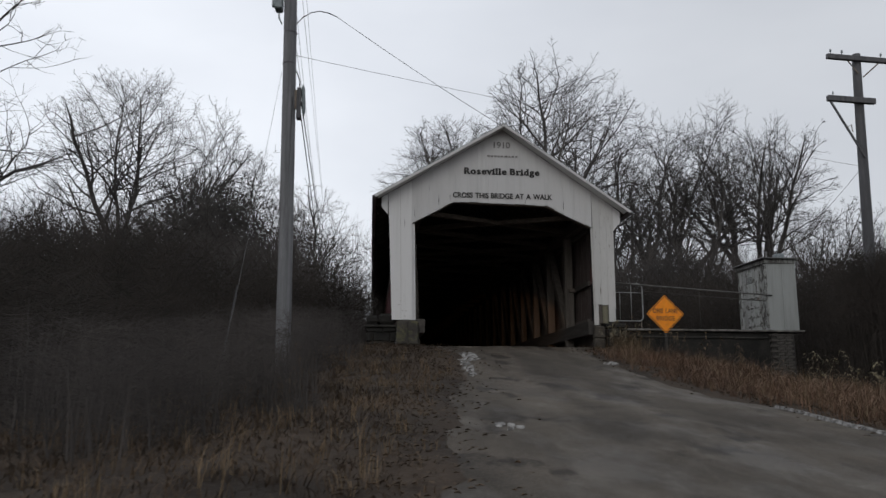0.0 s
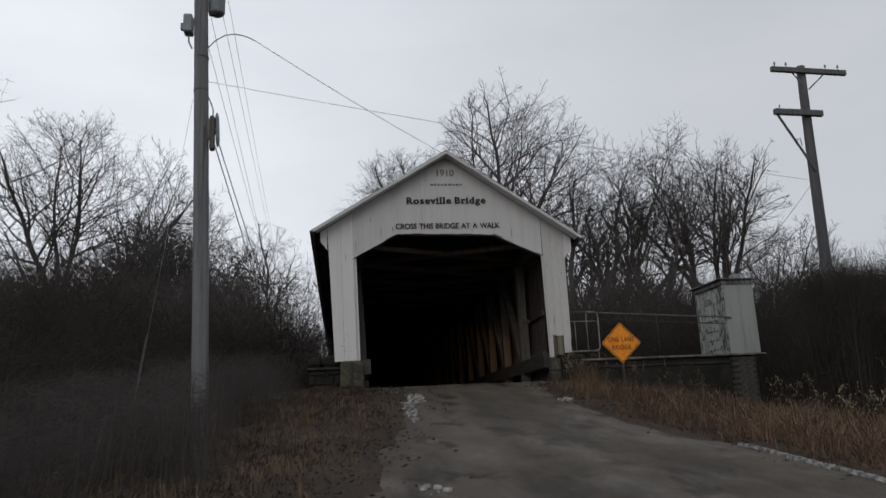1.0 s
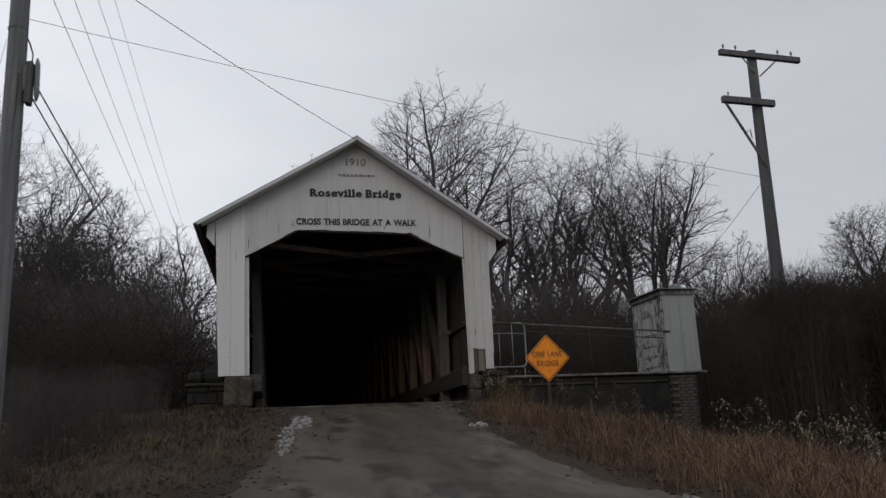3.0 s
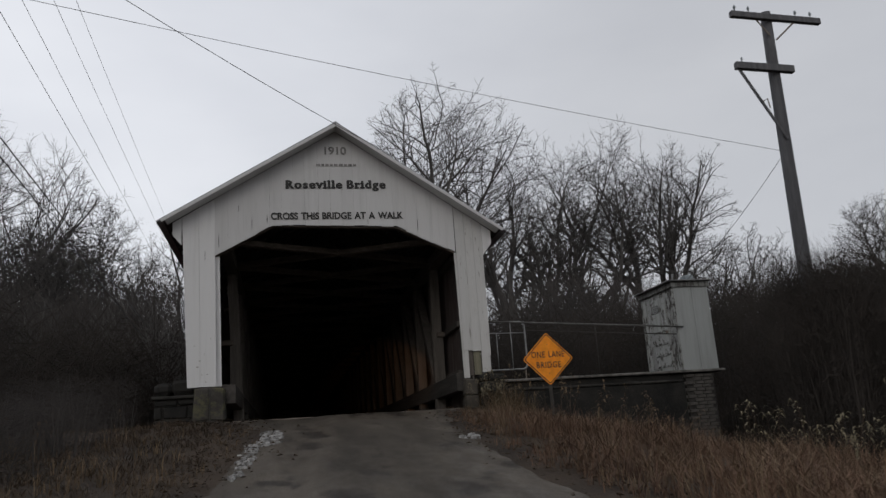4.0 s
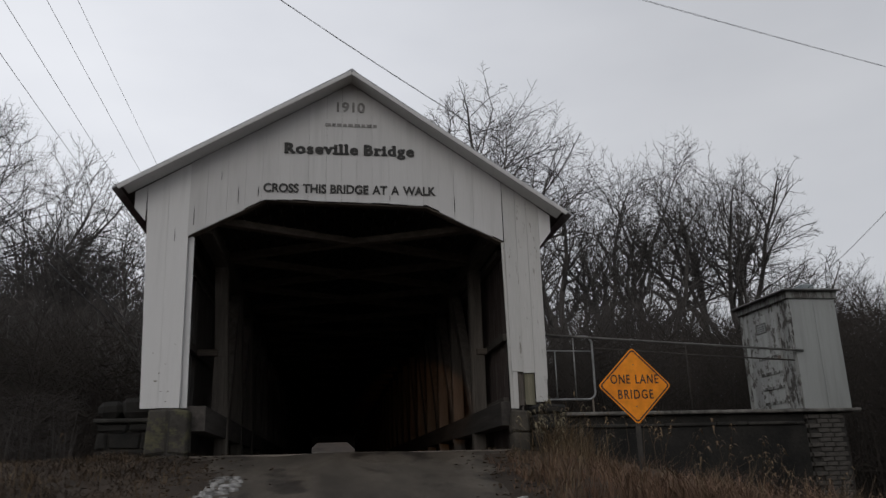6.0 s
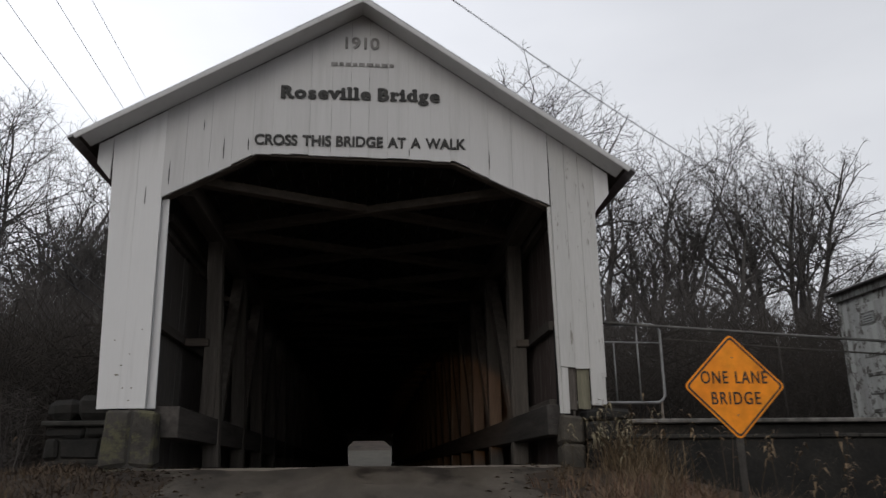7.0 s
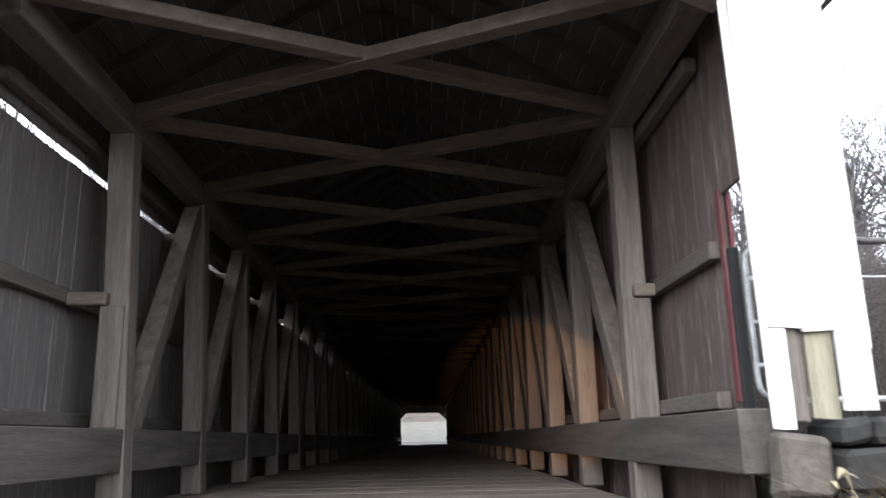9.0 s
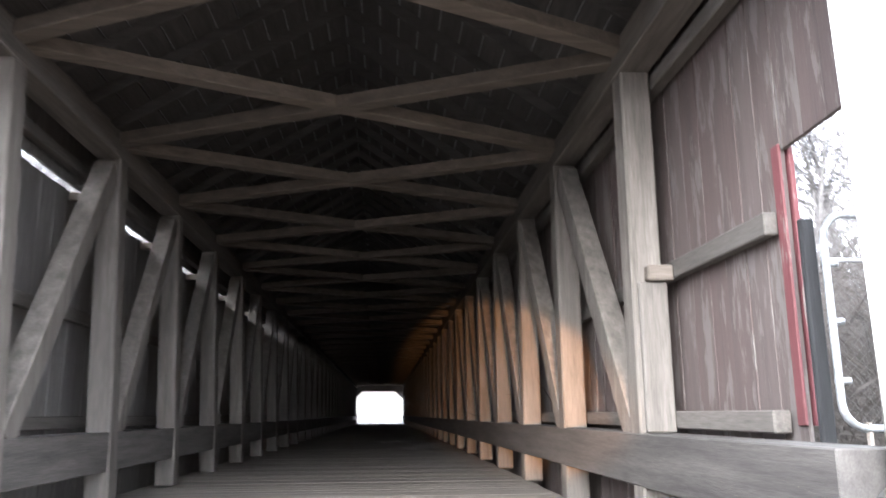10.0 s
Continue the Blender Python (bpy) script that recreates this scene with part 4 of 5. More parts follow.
while y < SY1 - 0.02:
    w = 0.145
    y1 = min(y + w, SY1)
    part("board", Geo().box(SX0 - 0.004 + jit(0.004), SX0 + 0.026, y + 0.002, y1 - 0.002, SZ0, SZ1, 0.003), SHED_FLAKED if y < 0.9 else SHED_PEEL, body)
    y = y1
for yy in (SY0 + 0.02, SY1 - 0.08):
    part("corner_trim", Geo().box(SX0 - 0.026, SX0 - 0.004, yy, yy + 0.09, SZ0, SZ1, 0.004), SHED_FLAKED, shed)
door = part("door", Geo().box(SX0 - 0.034, SX0 - 0.008, 0.95, 1.72, SZ0 + 0.03, 2.46, 0.006), SHED_PEEL, shed, "peeling board door with a small plate")
part("plate", Geo().box(SX0 - 0.042, SX0 - 0.034, 1.34, 1.62, 2.16, 2.30, 0.003), SHED_SIDE, door, "small pale sign plate")
part("plate_edge", Geo().box(SX0 - 0.0415, SX0 - 0.034, 1.32, 1.64, 2.135, 2.325, 0.001), SHED_DARK, door)
pl = Geo()
for i in range(3):
    pl.box(SX0 - 0.046, SX0 - 0.042, 1.38, 1.58, 2.180 + 0.038 * i, 2.192 + 0.038 * i, 0.001)
part("plate_bars", pl, BLACK, door)
part("hasp", Geo().box(SX0 - 0.05, SX0 - 0.034, 0.98, 1.08, 1.62, 1.68, 0.004), PIPE_RUST, door)
for zz in (0.86, 1.12, 1.38, 1.66):
    part("batten", Geo().box(SX0 - 0.046, SX0 - 0.034, 0.99, 1.68, zz, zz + 0.05, 0.004), SHED_FLAKED, door)
roof = part("roof", Geo().box(SX0 - 0.14, SX1 + 0.07, SY0 - 0.12, SY1 + 0.12, SZ1 + 0.063, SZ1 + 0.095, 0.010), ROOF_DARK, shed, "thin grey overhanging shed roof")
part("fascia", Geo().box(SX0 - 0.06, SX1 + 0.03, SY0 - 0.035, SY0 - 0.004, SZ1 - 0.06, SZ1 + 0.06, 0.004), SHED_DARK, shed)
part("fascia", Geo().box(SX0 - 0.060, SX0 - 0.030, SY0 - 0.03, SY1 + 0.03, SZ1 - 0.06, SZ1 + 0.06, 0.004), SHED_DARK, shed)
part("service_mast", Geo().tube([(8.39, 2.04, SZ1 + 0.08), (8.39, 2.04, SZ1 + 0.56)], 0.022, 8), PIPE, shed)
part("vent_box", Geo().box(8.12, 8.34, 0.95, 1.2, SZ1 + 0.095, SZ1 + 0.30, 0.01), STEEL_GREY, shed, "small grey vent box on the roof")

# ---- pipe gate and railing ----
def rounded_loop(x0, x1, z0, z1, y, r):
    pts = []
    for cx, cz, a0 in ((x1 - r, z1 - r, 0), (x0 + r, z1 - r, 90), (x0 + r, z0 + r, 180), (x1 - r, z0 + r, 270)):
        for k in range(6):
            a = radians(a0 + 18 * k)
            pts.append((cx + r * math.cos(a), y, cz + r * math.sin(a)))
    return pts + [pts[0]]


gate = root("pipe_gate", (3.33, 0.72, 0.72), "short tubular steel gate with rounded corners beside the bridge", "gate")
gate_frame = part("gate_frame", Geo().tube(rounded_loop(2.66, 4.0, 0.94, 1.965, 0.70, 0.12), 0.019, 8, False), PIPE, gate, smooth=True)
for gx in (3.05, 3.36, 3.68):
    part("bar", Geo().tube([(gx, 0.70, 0.95), (gx, 0.70, 1.95 if gx != 3.36 else 1.74)], 0.011, 6), PIPE, gate, smooth=True)
part("bar", Geo().tube([(2.67, 0.70, 1.74), (3.99, 0.70, 1.72)], 0.011, 6), PIPE, gate, smooth=True)
part("foot", Geo().tube([(3.95, 0.70, 0.72), (3.95, 0.70, 0.97)], 0.016, 6), PIPE_RUST, gate)
part("foot", Geo().tube([(2.78, 0.70, 0.70), (2.78, 0.70, 0.97)], 0.016, 6), PIPE_RUST, gate)
part("gate_post", Geo().box(2.575, 2.645, 0.735, 0.775, 0.72, 1.955, 0.008), GATE_WOOD, gate, "dark weathered board that the gate hangs on")
for lz in (1.16, 1.44, 1.72):
    part("hinge_lug", Geo().tube([(2.645, 0.70, lz), (2.715, 0.70, lz)], 0.017, 8), PIPE, gate, smooth=True)
mesh = Geo()
for k in range(-20, 28):
    for slope_k in (-1, 1):
        ends = []
        for zz in (0.955, 1.95):
            ends.append([2.68 + 0.05 * k + (zz - 0.955) * slope_k + (0 if slope_k > 0 else 0.99), zz])
        (xa, za), (xb, zb) = ends
        lo, hi = 2.68, 3.98
        if max(xa, xb) <= lo or min(xa, xb) >= hi:
            continue
        pa = []
        for ex, ez, ox, oz in ((xa, za, xb, zb), (xb, zb, xa, za)):
            cx = min(max(ex, lo), hi)
            pa.append((cx, 0.70 + 0.003 * slope_k, ez + (oz - ez) * (cx - ex) / (ox - ex)))
        mesh.tube(pa, 0.0010, 3, False)
part("wire_mesh", mesh, RAIL_DARK, gate, "thin diagonal chain-link wire", kind="stuff")
rail = root("pipe_railing", (5.7, 0.62, 0.72), "rusty two-rail pipe railing along the walkway to the shed", "railing")
part("rail", Geo().tube([(2.9, 0.64, 2.0), (5.6, 0.62, 1.83), (7.66, 0.52, 1.69)], 0.021, 8), RAIL, rail, smooth=True)
part("rail", Geo().tube([(4.02, 0.62, 1.76), (5.6, 0.62, 1.65), (7.54, 0.62, 1.54)], 0.012, 8), RAIL_DARK, rail, smooth=True)
for px, pz in ((5.6, 1.825),):
    part("post", Geo().tube([(px, 0.62, 0.72), (px, 0.62, pz)], 0.012, 6), RAIL_DARK, rail, smooth=True)

# ---- warning sign ----
SGX, SGY, SGZ, SGD = 3.233, -2.88, 0.777, 0.445
sign = root("warning_sign", (SGX, SGY, ground_z(SGX, SGY) - 0.05), "orange diamond warning sign with black words on a steel post", "sign")


def diamond(cx, cz, d, r):
    pts = []
    for a0, ox, oz in ((-45, 1, 0), (45, 0, 1), (135, -1, 0), (225, 0, -1)):
        c = d - r * math.sqrt(2)
        for k in range(5):
            a = radians(a0 + 22.5 * k)
            pts.append((cx + ox * c + r * math.cos(a), cz + oz * c + r * math.sin(a)))
    return pts


face = part("face", Geo().prism(diamond(SGX, SGZ, SGD, 0.04), SGY, SGY + 0.004), ORANGE, sign, "faded orange sheet face")
line = Geo()
o, i_ = diamond(SGX, SGZ, SGD - 0.020, 0.034), diamond(SGX, SGZ, SGD - 0.042, 0.026)
n = len(o)
line.add([(x, SGY - 0.003, z) for x, z in o] + [(x, SGY - 0.003, z) for x, z in i_] + [(x, SGY, z) for x, z in o] + [(x, SGY, z) for x, z in i_],
         [(k, (k + 1) % n, (k + 1) % n + n, k + n) for k in range(n)] + [(k, k + 2 * n, (k + 1) % n + 2 * n, (k + 1) % n) for k in range(n)])
part("border", line, BLACK, face)
lettering("lettering", "ONE LANE", BLACK, face, (SGX, SGY - 0.003, SGZ + 0.074), 0.58, 0.105, 0.005, SOUTH, 0.62, apart=1.15)
lettering("lettering", "BRIDGE", BLACK, face, (SGX, SGY - 0.003, SGZ - 0.100), 0.425, 0.105, 0.005, SOUTH, apart=1.2)
post = Geo()
gz = ground_z(SGX, SGY) - 0.05
post.box(SGX - 0.03, SGX + 0.03, SGY + 0.012, SGY + 0.018, gz, SGZ + 0.3, 0.002)
post.box(SGX - 0.012, SGX + 0.012, SGY + 0.006, SGY + 0.04, gz, SGZ + 0.3, 0.002)
part("post", post, RAIL_DARK, sign, "dark rusted channel post")
for dz in (-0.24, 0.24):
    part("bolt", Geo().tube([(SGX, SGY - 0.006, SGZ + dz), (SGX, SGY + 0.008, SGZ + dz)], 0.007, 8), PIPE_RUST, sign)


# ---- poles and wires ----
def pole_geo(x, y, z0, z1, r0, r1, lean=(0, 0)):
    g = Geo()
    pts, rad = [], []
    for k in range(13):
        u = k / 12
        pts.append((x + lean[0] * u + 0.012 * math.sin(5 * u), y + lean[1] * u, z0 + (z1 - z0) * u))
        rad.append(r0 + (r1 - r0) * u)
    return g.tube(pts, rad, 16)


def sagging(name, p, q, sag, r, mat, label, group="overhead wires"):
    pts = []
    p, q = Vector(p), Vector(q)
    for k in range(33):
        u = k / 32
        c = p + (q - p) * u
        pts.append((c.x, c.y, c.z - sag * 4 * u * (1 - u)))
    solo(name, Geo().tube(pts, r, 5), mat, tuple(p), label, "wire", group)


LPX, LPY = -4.98, -7.05
lp = root("utility_pole", (LPX, LPY, -0.75), "tall grey wooden utility pole with electrical boxes by the road", "utility pole")
shaft = part("shaft", pole_geo(LPX + 0.12, LPY, -0.95, 10.9, 0.125, 0.10, (-0.22, 0)), POLE_WOOD, lp, smooth=True)
can = Geo().lathe((LPX + 0.22, LPY + 0.12, 6.06), [(0.10, 0.0), (0.125, 0.02), (0.135, 0.05), (0.15, 0.68), (0.162, 0.70), (0.162, 0.75), (0.10, 0.80)], 20)
can = part("transformer", can, STEEL_GREY, lp, "grey enamelled transformer can", smooth=True)
part("bracket", Geo().box(LPX + 0.10, LPX + 0.22, LPY + 0.06, LPY + 0.14, 6.04, 6.12, 0.008), PIPE_RUST, can)
part("bracket", Geo().box(LPX + 0.10, LPX + 0.22, LPY + 0.06, LPY + 0.14, 6.44, 6.52, 0.008), PIPE_RUST, can)
for dx in (-0.06, 0.07):
    part("bushing", Geo().lathe((LPX + 0.22 + dx, LPY + 0.12, 6.85), [(0.03, 0), (0.045, 0.03), (0.03, 0.06), (0.045, 0.09), (0.025, 0.13)], 10), CONCRETE, can)
box_l = part("junction_box", Geo().box(LPX - 0.27, LPX - 0.13, LPY - 0.12, LPY + 0.1, 5.63, 5.95, 0.02), STEEL_GREY, lp, "grey steel junction box")
part("conduit", Geo().tube([(LPX - 0.2, LPY, 5.64), (LPX - 0.19, LPY, 5.49), (LPX - 0.14, LPY, 5.38)], 0.014, 8), STEEL_GREY, box_l)
part("knob", Geo().box(LPX - 0.32, LPX - 0.27, LPY - 0.06, LPY + 0.02, 5.69, 5.81, 0.01), STEEL_GREY, box_l)
term = part("terminal_box", Geo().box(LPX + 0.18, LPX + 0.25, LPY - 0.10, LPY + 0.04, 3.62, 4.18, 0.012), POLE_DARK, lp, "dark cable terminal strapped to the pole")
part("clamp", Geo().box(LPX + 0.11, LPX + 0.18, LPY - 0.05, LPY + 0.03, 3.80, 4.15, 0.01), PIPE_RUST, term)
part("splice_tube", Geo().tube([(LPX + 0.275, LPY, 4.26), (LPX + 0.28, LPY, 4.18), (LPX + 0.30, LPY - 0.01, 3.76), (LPX + 0.295, LPY, 3.68)], [0.012, 0.032, 0.032, 0.012], 10), STEEL_GREY, term, "grey cable splice tube", smooth=True)
part("cable_loop", Geo().tube([(LPX + 0.12, LPY, 4.56), (LPX + 0.17, LPY, 4.46), (LPX + 0.215, LPY, 4.32), (LPX + 0.215, LPY, 4.16)], 0.010, 6), CABLE, term)
for zz in (4.62, 5.20):
    part("strap", Geo().lathe((LPX + 0.02, LPY, zz), [(0.114, 0.0), (0.118, 0.004), (0.118, 0.022), (0.114, 0.026)], 16), POLE_DARK, shaft)
part("riser_cable", Geo().tube([(LPX + 0.10, LPY - 0.11, -0.7), (LPX + 0.105, LPY - 0.10, 2.0), (LPX + 0.10, LPY - 0.09, 4.0)], 0.012, 6), CABLE, lp)

GUY = (-5.88, -7.1)
TPX, TPY = 7.48, -4.31
tp = root("telegraph_pole", (TPX - 0.34, TPY, -3.0), "dark weathered pole with two wooden crossarms", "utility pole")
part("shaft", pole_geo(TPX - 0.34, TPY, -3.2, 6.63, 0.145, 0.09, (0.34, 0)), POLE_DARK, tp, smooth=True)
arm = part("crossarm", Geo().beam((6.68, TPY - 0.12, 6.505), (8.45, TPY - 0.12, 6.435), 0.09, 0.115), POLE_DARK, tp, "upper wooden crossarm with pin insulators")
for ax in (6.78, 7.05, 7.98, 8.28):
    part("insulator_pin", Geo().lathe((ax, TPY - 0.12, 6.505 - (ax - 6.68) * 0.04 + 0.05), [(0.010, 0), (0.010, 0.06), (0.022, 0.07), (0.024, 0.10), (0.014, 0.13)], 8), STEEL_GREY, arm)
part("arm_brace", Geo().beam((7.18, TPY - 0.11, 6.42), (TPX - 0.07, TPY - 0.11, 6.12), 0.015, 0.03), PIPE_RUST, arm)
part("arm_brace", Geo().beam((7.92, TPY - 0.11, 6.40), (TPX + 0.03, TPY - 0.11, 6.04), 0.015, 0.03), PIPE_RUST, arm)
arm = part("crossarm", Geo().beam((6.60, TPY - 0.13, 5.50), (7.72, TPY - 0.13, 5.46), 0.10, 0.13), POLE_DARK, tp, "lower offset wooden crossarm")
part("insulator_pin", Geo().lathe((6.74, TPY - 0.13, 5.56), [(0.010, 0), (0.010, 0.05), (0.020, 0.06), (0.012, 0.10)], 8), STEEL_GREY, arm)
part("arm_brace", Geo().beam((6.67, TPY - 0.12, 5.44), (TPX - 0.11, TPY - 0.12, 4.15), 0.035, 0.05), POLE_DARK, arm, "long diagonal wooden brace")
part("step_bracket", Geo().tube([(7.00, TPY - 0.14, 4.83), (7.10, TPY - 0.14, 4.89), (7.12, TPY - 0.14, 4.72)], 0.012, 6), PIPE_RUST, arm)

# service cable to the shed, cross wire to the other pole, power and telephone lines over the valley
solo("cable_loop", Geo().tube([(LPX + 0.12, LPY, 5.40), (LPX + 0.22, LPY + 0.03, 5.54), (LPX + 0.36, LPY + 0.09, 5.67), (LPX + 0.50, LPY + 0.18, 5.75), (LPX + 0.65, LPY + 0.31, 5.79), (LPX + 0.80, LPY + 0.45, 5.79)], 0.0085, 6), CABLE,
     (LPX + 0.12, LPY, 5.40), "drip loop of black service cable at the pole", "cable")
sagging("service_cable", (LPX + 0.80, LPY + 0.45, 5.79), (8.39, 2.04, 3.18), 0.53, 0.0052, CABLE, "black twisted service cable strung to the shed")
sagging("cross_wire", (LPX + 0.13, LPY, 4.80), (7.34, TPY, 3.98), 0.075, 0.0036, CABLE, "thin dark wire strung between the two poles")
sagging("shed_wire", (7.34, TPY, 3.95), (8.30, 1.6, 2.78), 0.12, 0.0045, CABLE, "thin dark wire dropping from the pole to the shed")
for z0, xf, z1, sag in ((6.16, -7.46, 7.18, 0.42), (6.98, -8.40, 9.85, 0.53), (8.04, -7.80, 10.71, 0.53), (9.08, -8.20, 12.63, 0.51)):
    sagging("power_line", (LPX - 0.07, LPY, z0), (xf, 64, z1), sag, 0.005, WIRE, "thin grey power line running on across the valley")
sagging("telephone_cable", (LPX + 0.25, LPY, 3.95), (-6.31, 48, 2.63), 0.05, 0.010, CABLE, "thick black telephone cable from the pole")
sagging("telephone_cable", (LPX + 0.25, LPY, 3.72), (-6.8, 48, 1.23), -0.3, 0.010, CABLE, "thick black telephone cable from the pole")
sagging("guy_wire", (LPX - 0.10, LPY, 4.5), (GUY[0], GUY[1], ground_z(GUY[0], GUY[1]) - 0.1), 0.02, 0.0028, WIRE, "steel guy wire from the pole to the ground")
gp, gq = Vector((GUY[0], GUY[1], ground_z(GUY[0], GUY[1]))), Vector((LPX - 0.10, LPY, 4.5))
solo("guy_guard", Geo().tube([gp.lerp(gq, 0.01), gp.lerp(gq, 0.30)], 0.011, 8), POLE_DARK, tuple(gp), "grey sleeve round the foot of the guy wire", "guard")


# ---- trees ----
def grow_tree(seed, height, radius, fork, density=1.0, twig=0.0160, base_r=0.0, lean=0.0, depth=4, limbs=5, coarse=1, vase=False):
    """A bare tree at the origin: a forking trunk, limbs that sweep out and up, branches and fans of fine twigs inside a rounded crown.
    Returns the geometry of the trunk and of the crown."""
    r = random.Random(seed)
    low = height * (fork + 0.06)
    mid, half = (height + low * 0.66) / 2, (height - low * 0.66) / 2
    base = base_r or (0.0125 * height + 0.08)
    trunk, crown = Geo(), Geo()
    squash = [r.uniform(0.82, 1.12) for k in range(8)]

    def room(p, d):
        """How far a branch may run before it meets the crown's outline."""
        a = math.atan2(p.y + d.y * radius, p.x - lean * 0.22 * low + d.x * radius) / 6.2832 * 8
        i = int(a) % 8
        k = radius * squash[i]
        px, py, pz = (p.x - lean * 0.22 * low) / k, p.y / k, (p.z - mid) / half
        dx, dy, dz = d.x / k, d.y / k, d.z / half
        qa = dx * dx + dy * dy + dz * dz
        qb = px * dx + py * dy + pz * dz
        qc = px * px + py * py + pz * pz - 1
        disc = qb * qb - qa * qc
        return 0.0 if disc <= 0 else max(0.0, (-qb + math.sqrt(disc)) / qa)

    def turned(d, angle, spin):
        side = d.cross(Vector((0.2, 0.1, 1)))
        side = side.normalized() if side.length > 1e-3 else Vector((1, 0, 0))
        other = d.cross(side)
        return (d * math.cos(angle) + (side * math.cos(spin) + other * math.sin(spin)) * math.sin(angle)).normalized()

    def branch(p, d, length, rad, level, geo):
        n = max(1, (7, 12, 7, 4, 2)[level] // coarse)
        pts, dirs, rr = [p], [d], [rad]
        wander = (0.06, 0.105, 0.15, 0.19, 0.22)[level]
        lift = (0.0, 0.035, 0.03, 0.02, 0.02)[level]
        end = (0.76, 0.20, 0.27, 0.40, 0.45)[level]
        for k in range(n):
            d = (d + Vector((r.gauss(0, wander), r.gauss(0, wander), r.gauss(0, wander) + lift))).normalized()
            p = p + d * (length / n)
            pts.append(p)
            dirs.append(d)
            rr.append(rad * (1 - (1 - end) * (k + 1) / n))
            if level == 1 and k > 6 and room(p, d) <= 0.0:
                rr[-1] = rad * 0.12
                break
        n = len(pts) - 1
        sides = 9 if rad > 0.2 else (6 if rad > 0.08 else (4 if rad > 0.03 else 3))
        geo.tube(pts, rr, sides, False)
        if level >= depth:
            return
        spin = r.uniform(0, 6.28)
        if level == 0:
            for k in range(limbs):
                spin += 6.2832 / limbs + r.uniform(-0.35, 0.35)
                u = (0.78 if vase else 0.52) + (0.22 if vase else 0.48) * (k + r.random()) / limbs if k < limbs - 3 else 1.0
                i = min(n, int(u * n + 0.5))
                dd = turned(Vector((0, 0, 1)), r.uniform(0.32, 0.82) if k < limbs - 3 else r.uniform(0.05, 0.40 if vase else 0.35), spin)
                ln = room(pts[i], dd) * r.uniform(0.84, 1.0)
                branch(pts[i], dd, max(ln, radius * 0.6), rr[i] * r.uniform(0.50, 0.74), 1, crown)
            return
        count = max(2, int(length * density / (1.0, 0.72, 0.50, 0.36)[level] * r.uniform(0.85, 1.15)))
        for k in range(count):
            spin += 2.4 + r.uniform(-0.6, 0.6)
            u = (0.34 if level == 1 else 0.22) + (0.66 if level == 1 else 0.78) * (k + r.random()) / count
            f = u * n
            i = min(n - 1, int(f))
            q = pts[i].lerp(pts[i + 1], f - i)
            dd = turned(dirs[i + 1], r.uniform(0.50, 1.05), spin)
            ln = length * ((0.0, 0.56 if vase else 0.50, 0.56, 0.6)[level] - 0.28 * u) * r.uniform(0.65, 1.3)
            ln = max(min(ln, room(q, dd) * 1.02 + 0.12), 0.4 * r.random()) if level < 3 else min(max(0.22, ln), 0.6)
            if ln < 0.15:
                continue
            rad2 = max(twig, rr[i] * r.uniform(0.42, 0.66))
            branch(q, dd, ln, rad2 if level < 3 else twig * 0.7, level + 1, crown)
        # the end divides in two
        for k in range(2):
            dd = turned(d, r.uniform(0.2, 0.6), spin + k * 2.5)
            ln = min(length * r.uniform(0.35, 0.55), room(p, dd) + 0.25)
            if ln > 0.2:
                branch(p, dd, ln, rr[-1] * 0.8, min(level + 1, 4), crown)

    branch(Vector((0, 0, -0.4)), Vector((lean * 0.25, r.uniform(-0.05, 0.05), 1)).normalized(), low + 0.4, base, 0, trunk)
    return trunk, crown


def tree(x, y, top, seed, radius=3.5, fork=0.36, label="tall bare deciduous tree with dense fine twigs", density=1.0, lean=0.0, base_r=0.0, limbs=5, vase=False):
    z = ground_z(x, y)
    t, c = grow_tree(seed, top - z, radius, fork, density, lean=lean, base_r=base_r, limbs=limbs, vase=vase)
    ob = root("tree", (x, y, z), label, "tree", "bare trees along the river")
    # bring the crown to its true height and spread
    v = np.array([tuple(p) for p in c.v])
    sz = (top - z) / (v[:, 2].max() * 0.5 + np.percentile(v[:, 2], 99.5) * 0.5)
    sx = radius * 2 / (np.percentile(v[:, 0], 98.5) - np.percentile(v[:, 0], 1.5))
    for g in (t, c):
        g.v = [(px * sx + x, py * sx + y, pz * sz + z) for px, py, pz in g.v]
    part("trunk", t, BARK, ob, smooth=True)
    part("crown", c, TWIG, ob)


tree(9.4, 30, 21.9, 24, 5.5, 0.36, "tall bare tree with a wide rounded crown behind the bridge", 1.12, limbs=7, vase=True)
tree(5.2, 60, 28.6, 9, 6.8, 0.44, "bare tree spreading over the bridge roof", 1.1, limbs=7)
tree(13.4, 30, 18.6, 14, 3.2, 0.38, "crooked bare tree with several stems near the bridge", 1.25, limbs=7, lean=0.3)
tree(16.5, 31, 19.0, 61, 3.2, 0.40, "slender bare tree among the taller ones", 1.25, limbs=7, vase=True)
tree(18.0, 30, 19.8, 25, 3.7, 0.44, "bare tree with thick dark trunk and dense crown", 1.3, base_r=0.34, limbs=9, lean=0.5)
tree(22.0, 34, 18.6, 31, 3.2, 0.44, density=1.15, limbs=7)
tree(24.2, 30, 18.8, 5, 4.6, 0.36, "bare forked tree whose limbs lean outward", 1.15, lean=-0.35, limbs=7, vase=True)
tree(31.0, 34, 13.6, 52, 4.4, 0.34, density=1.5, limbs=7)
tree(15.2, 41, 17.8, 57, 3.8, 0.42, density=1.1, limbs=7)
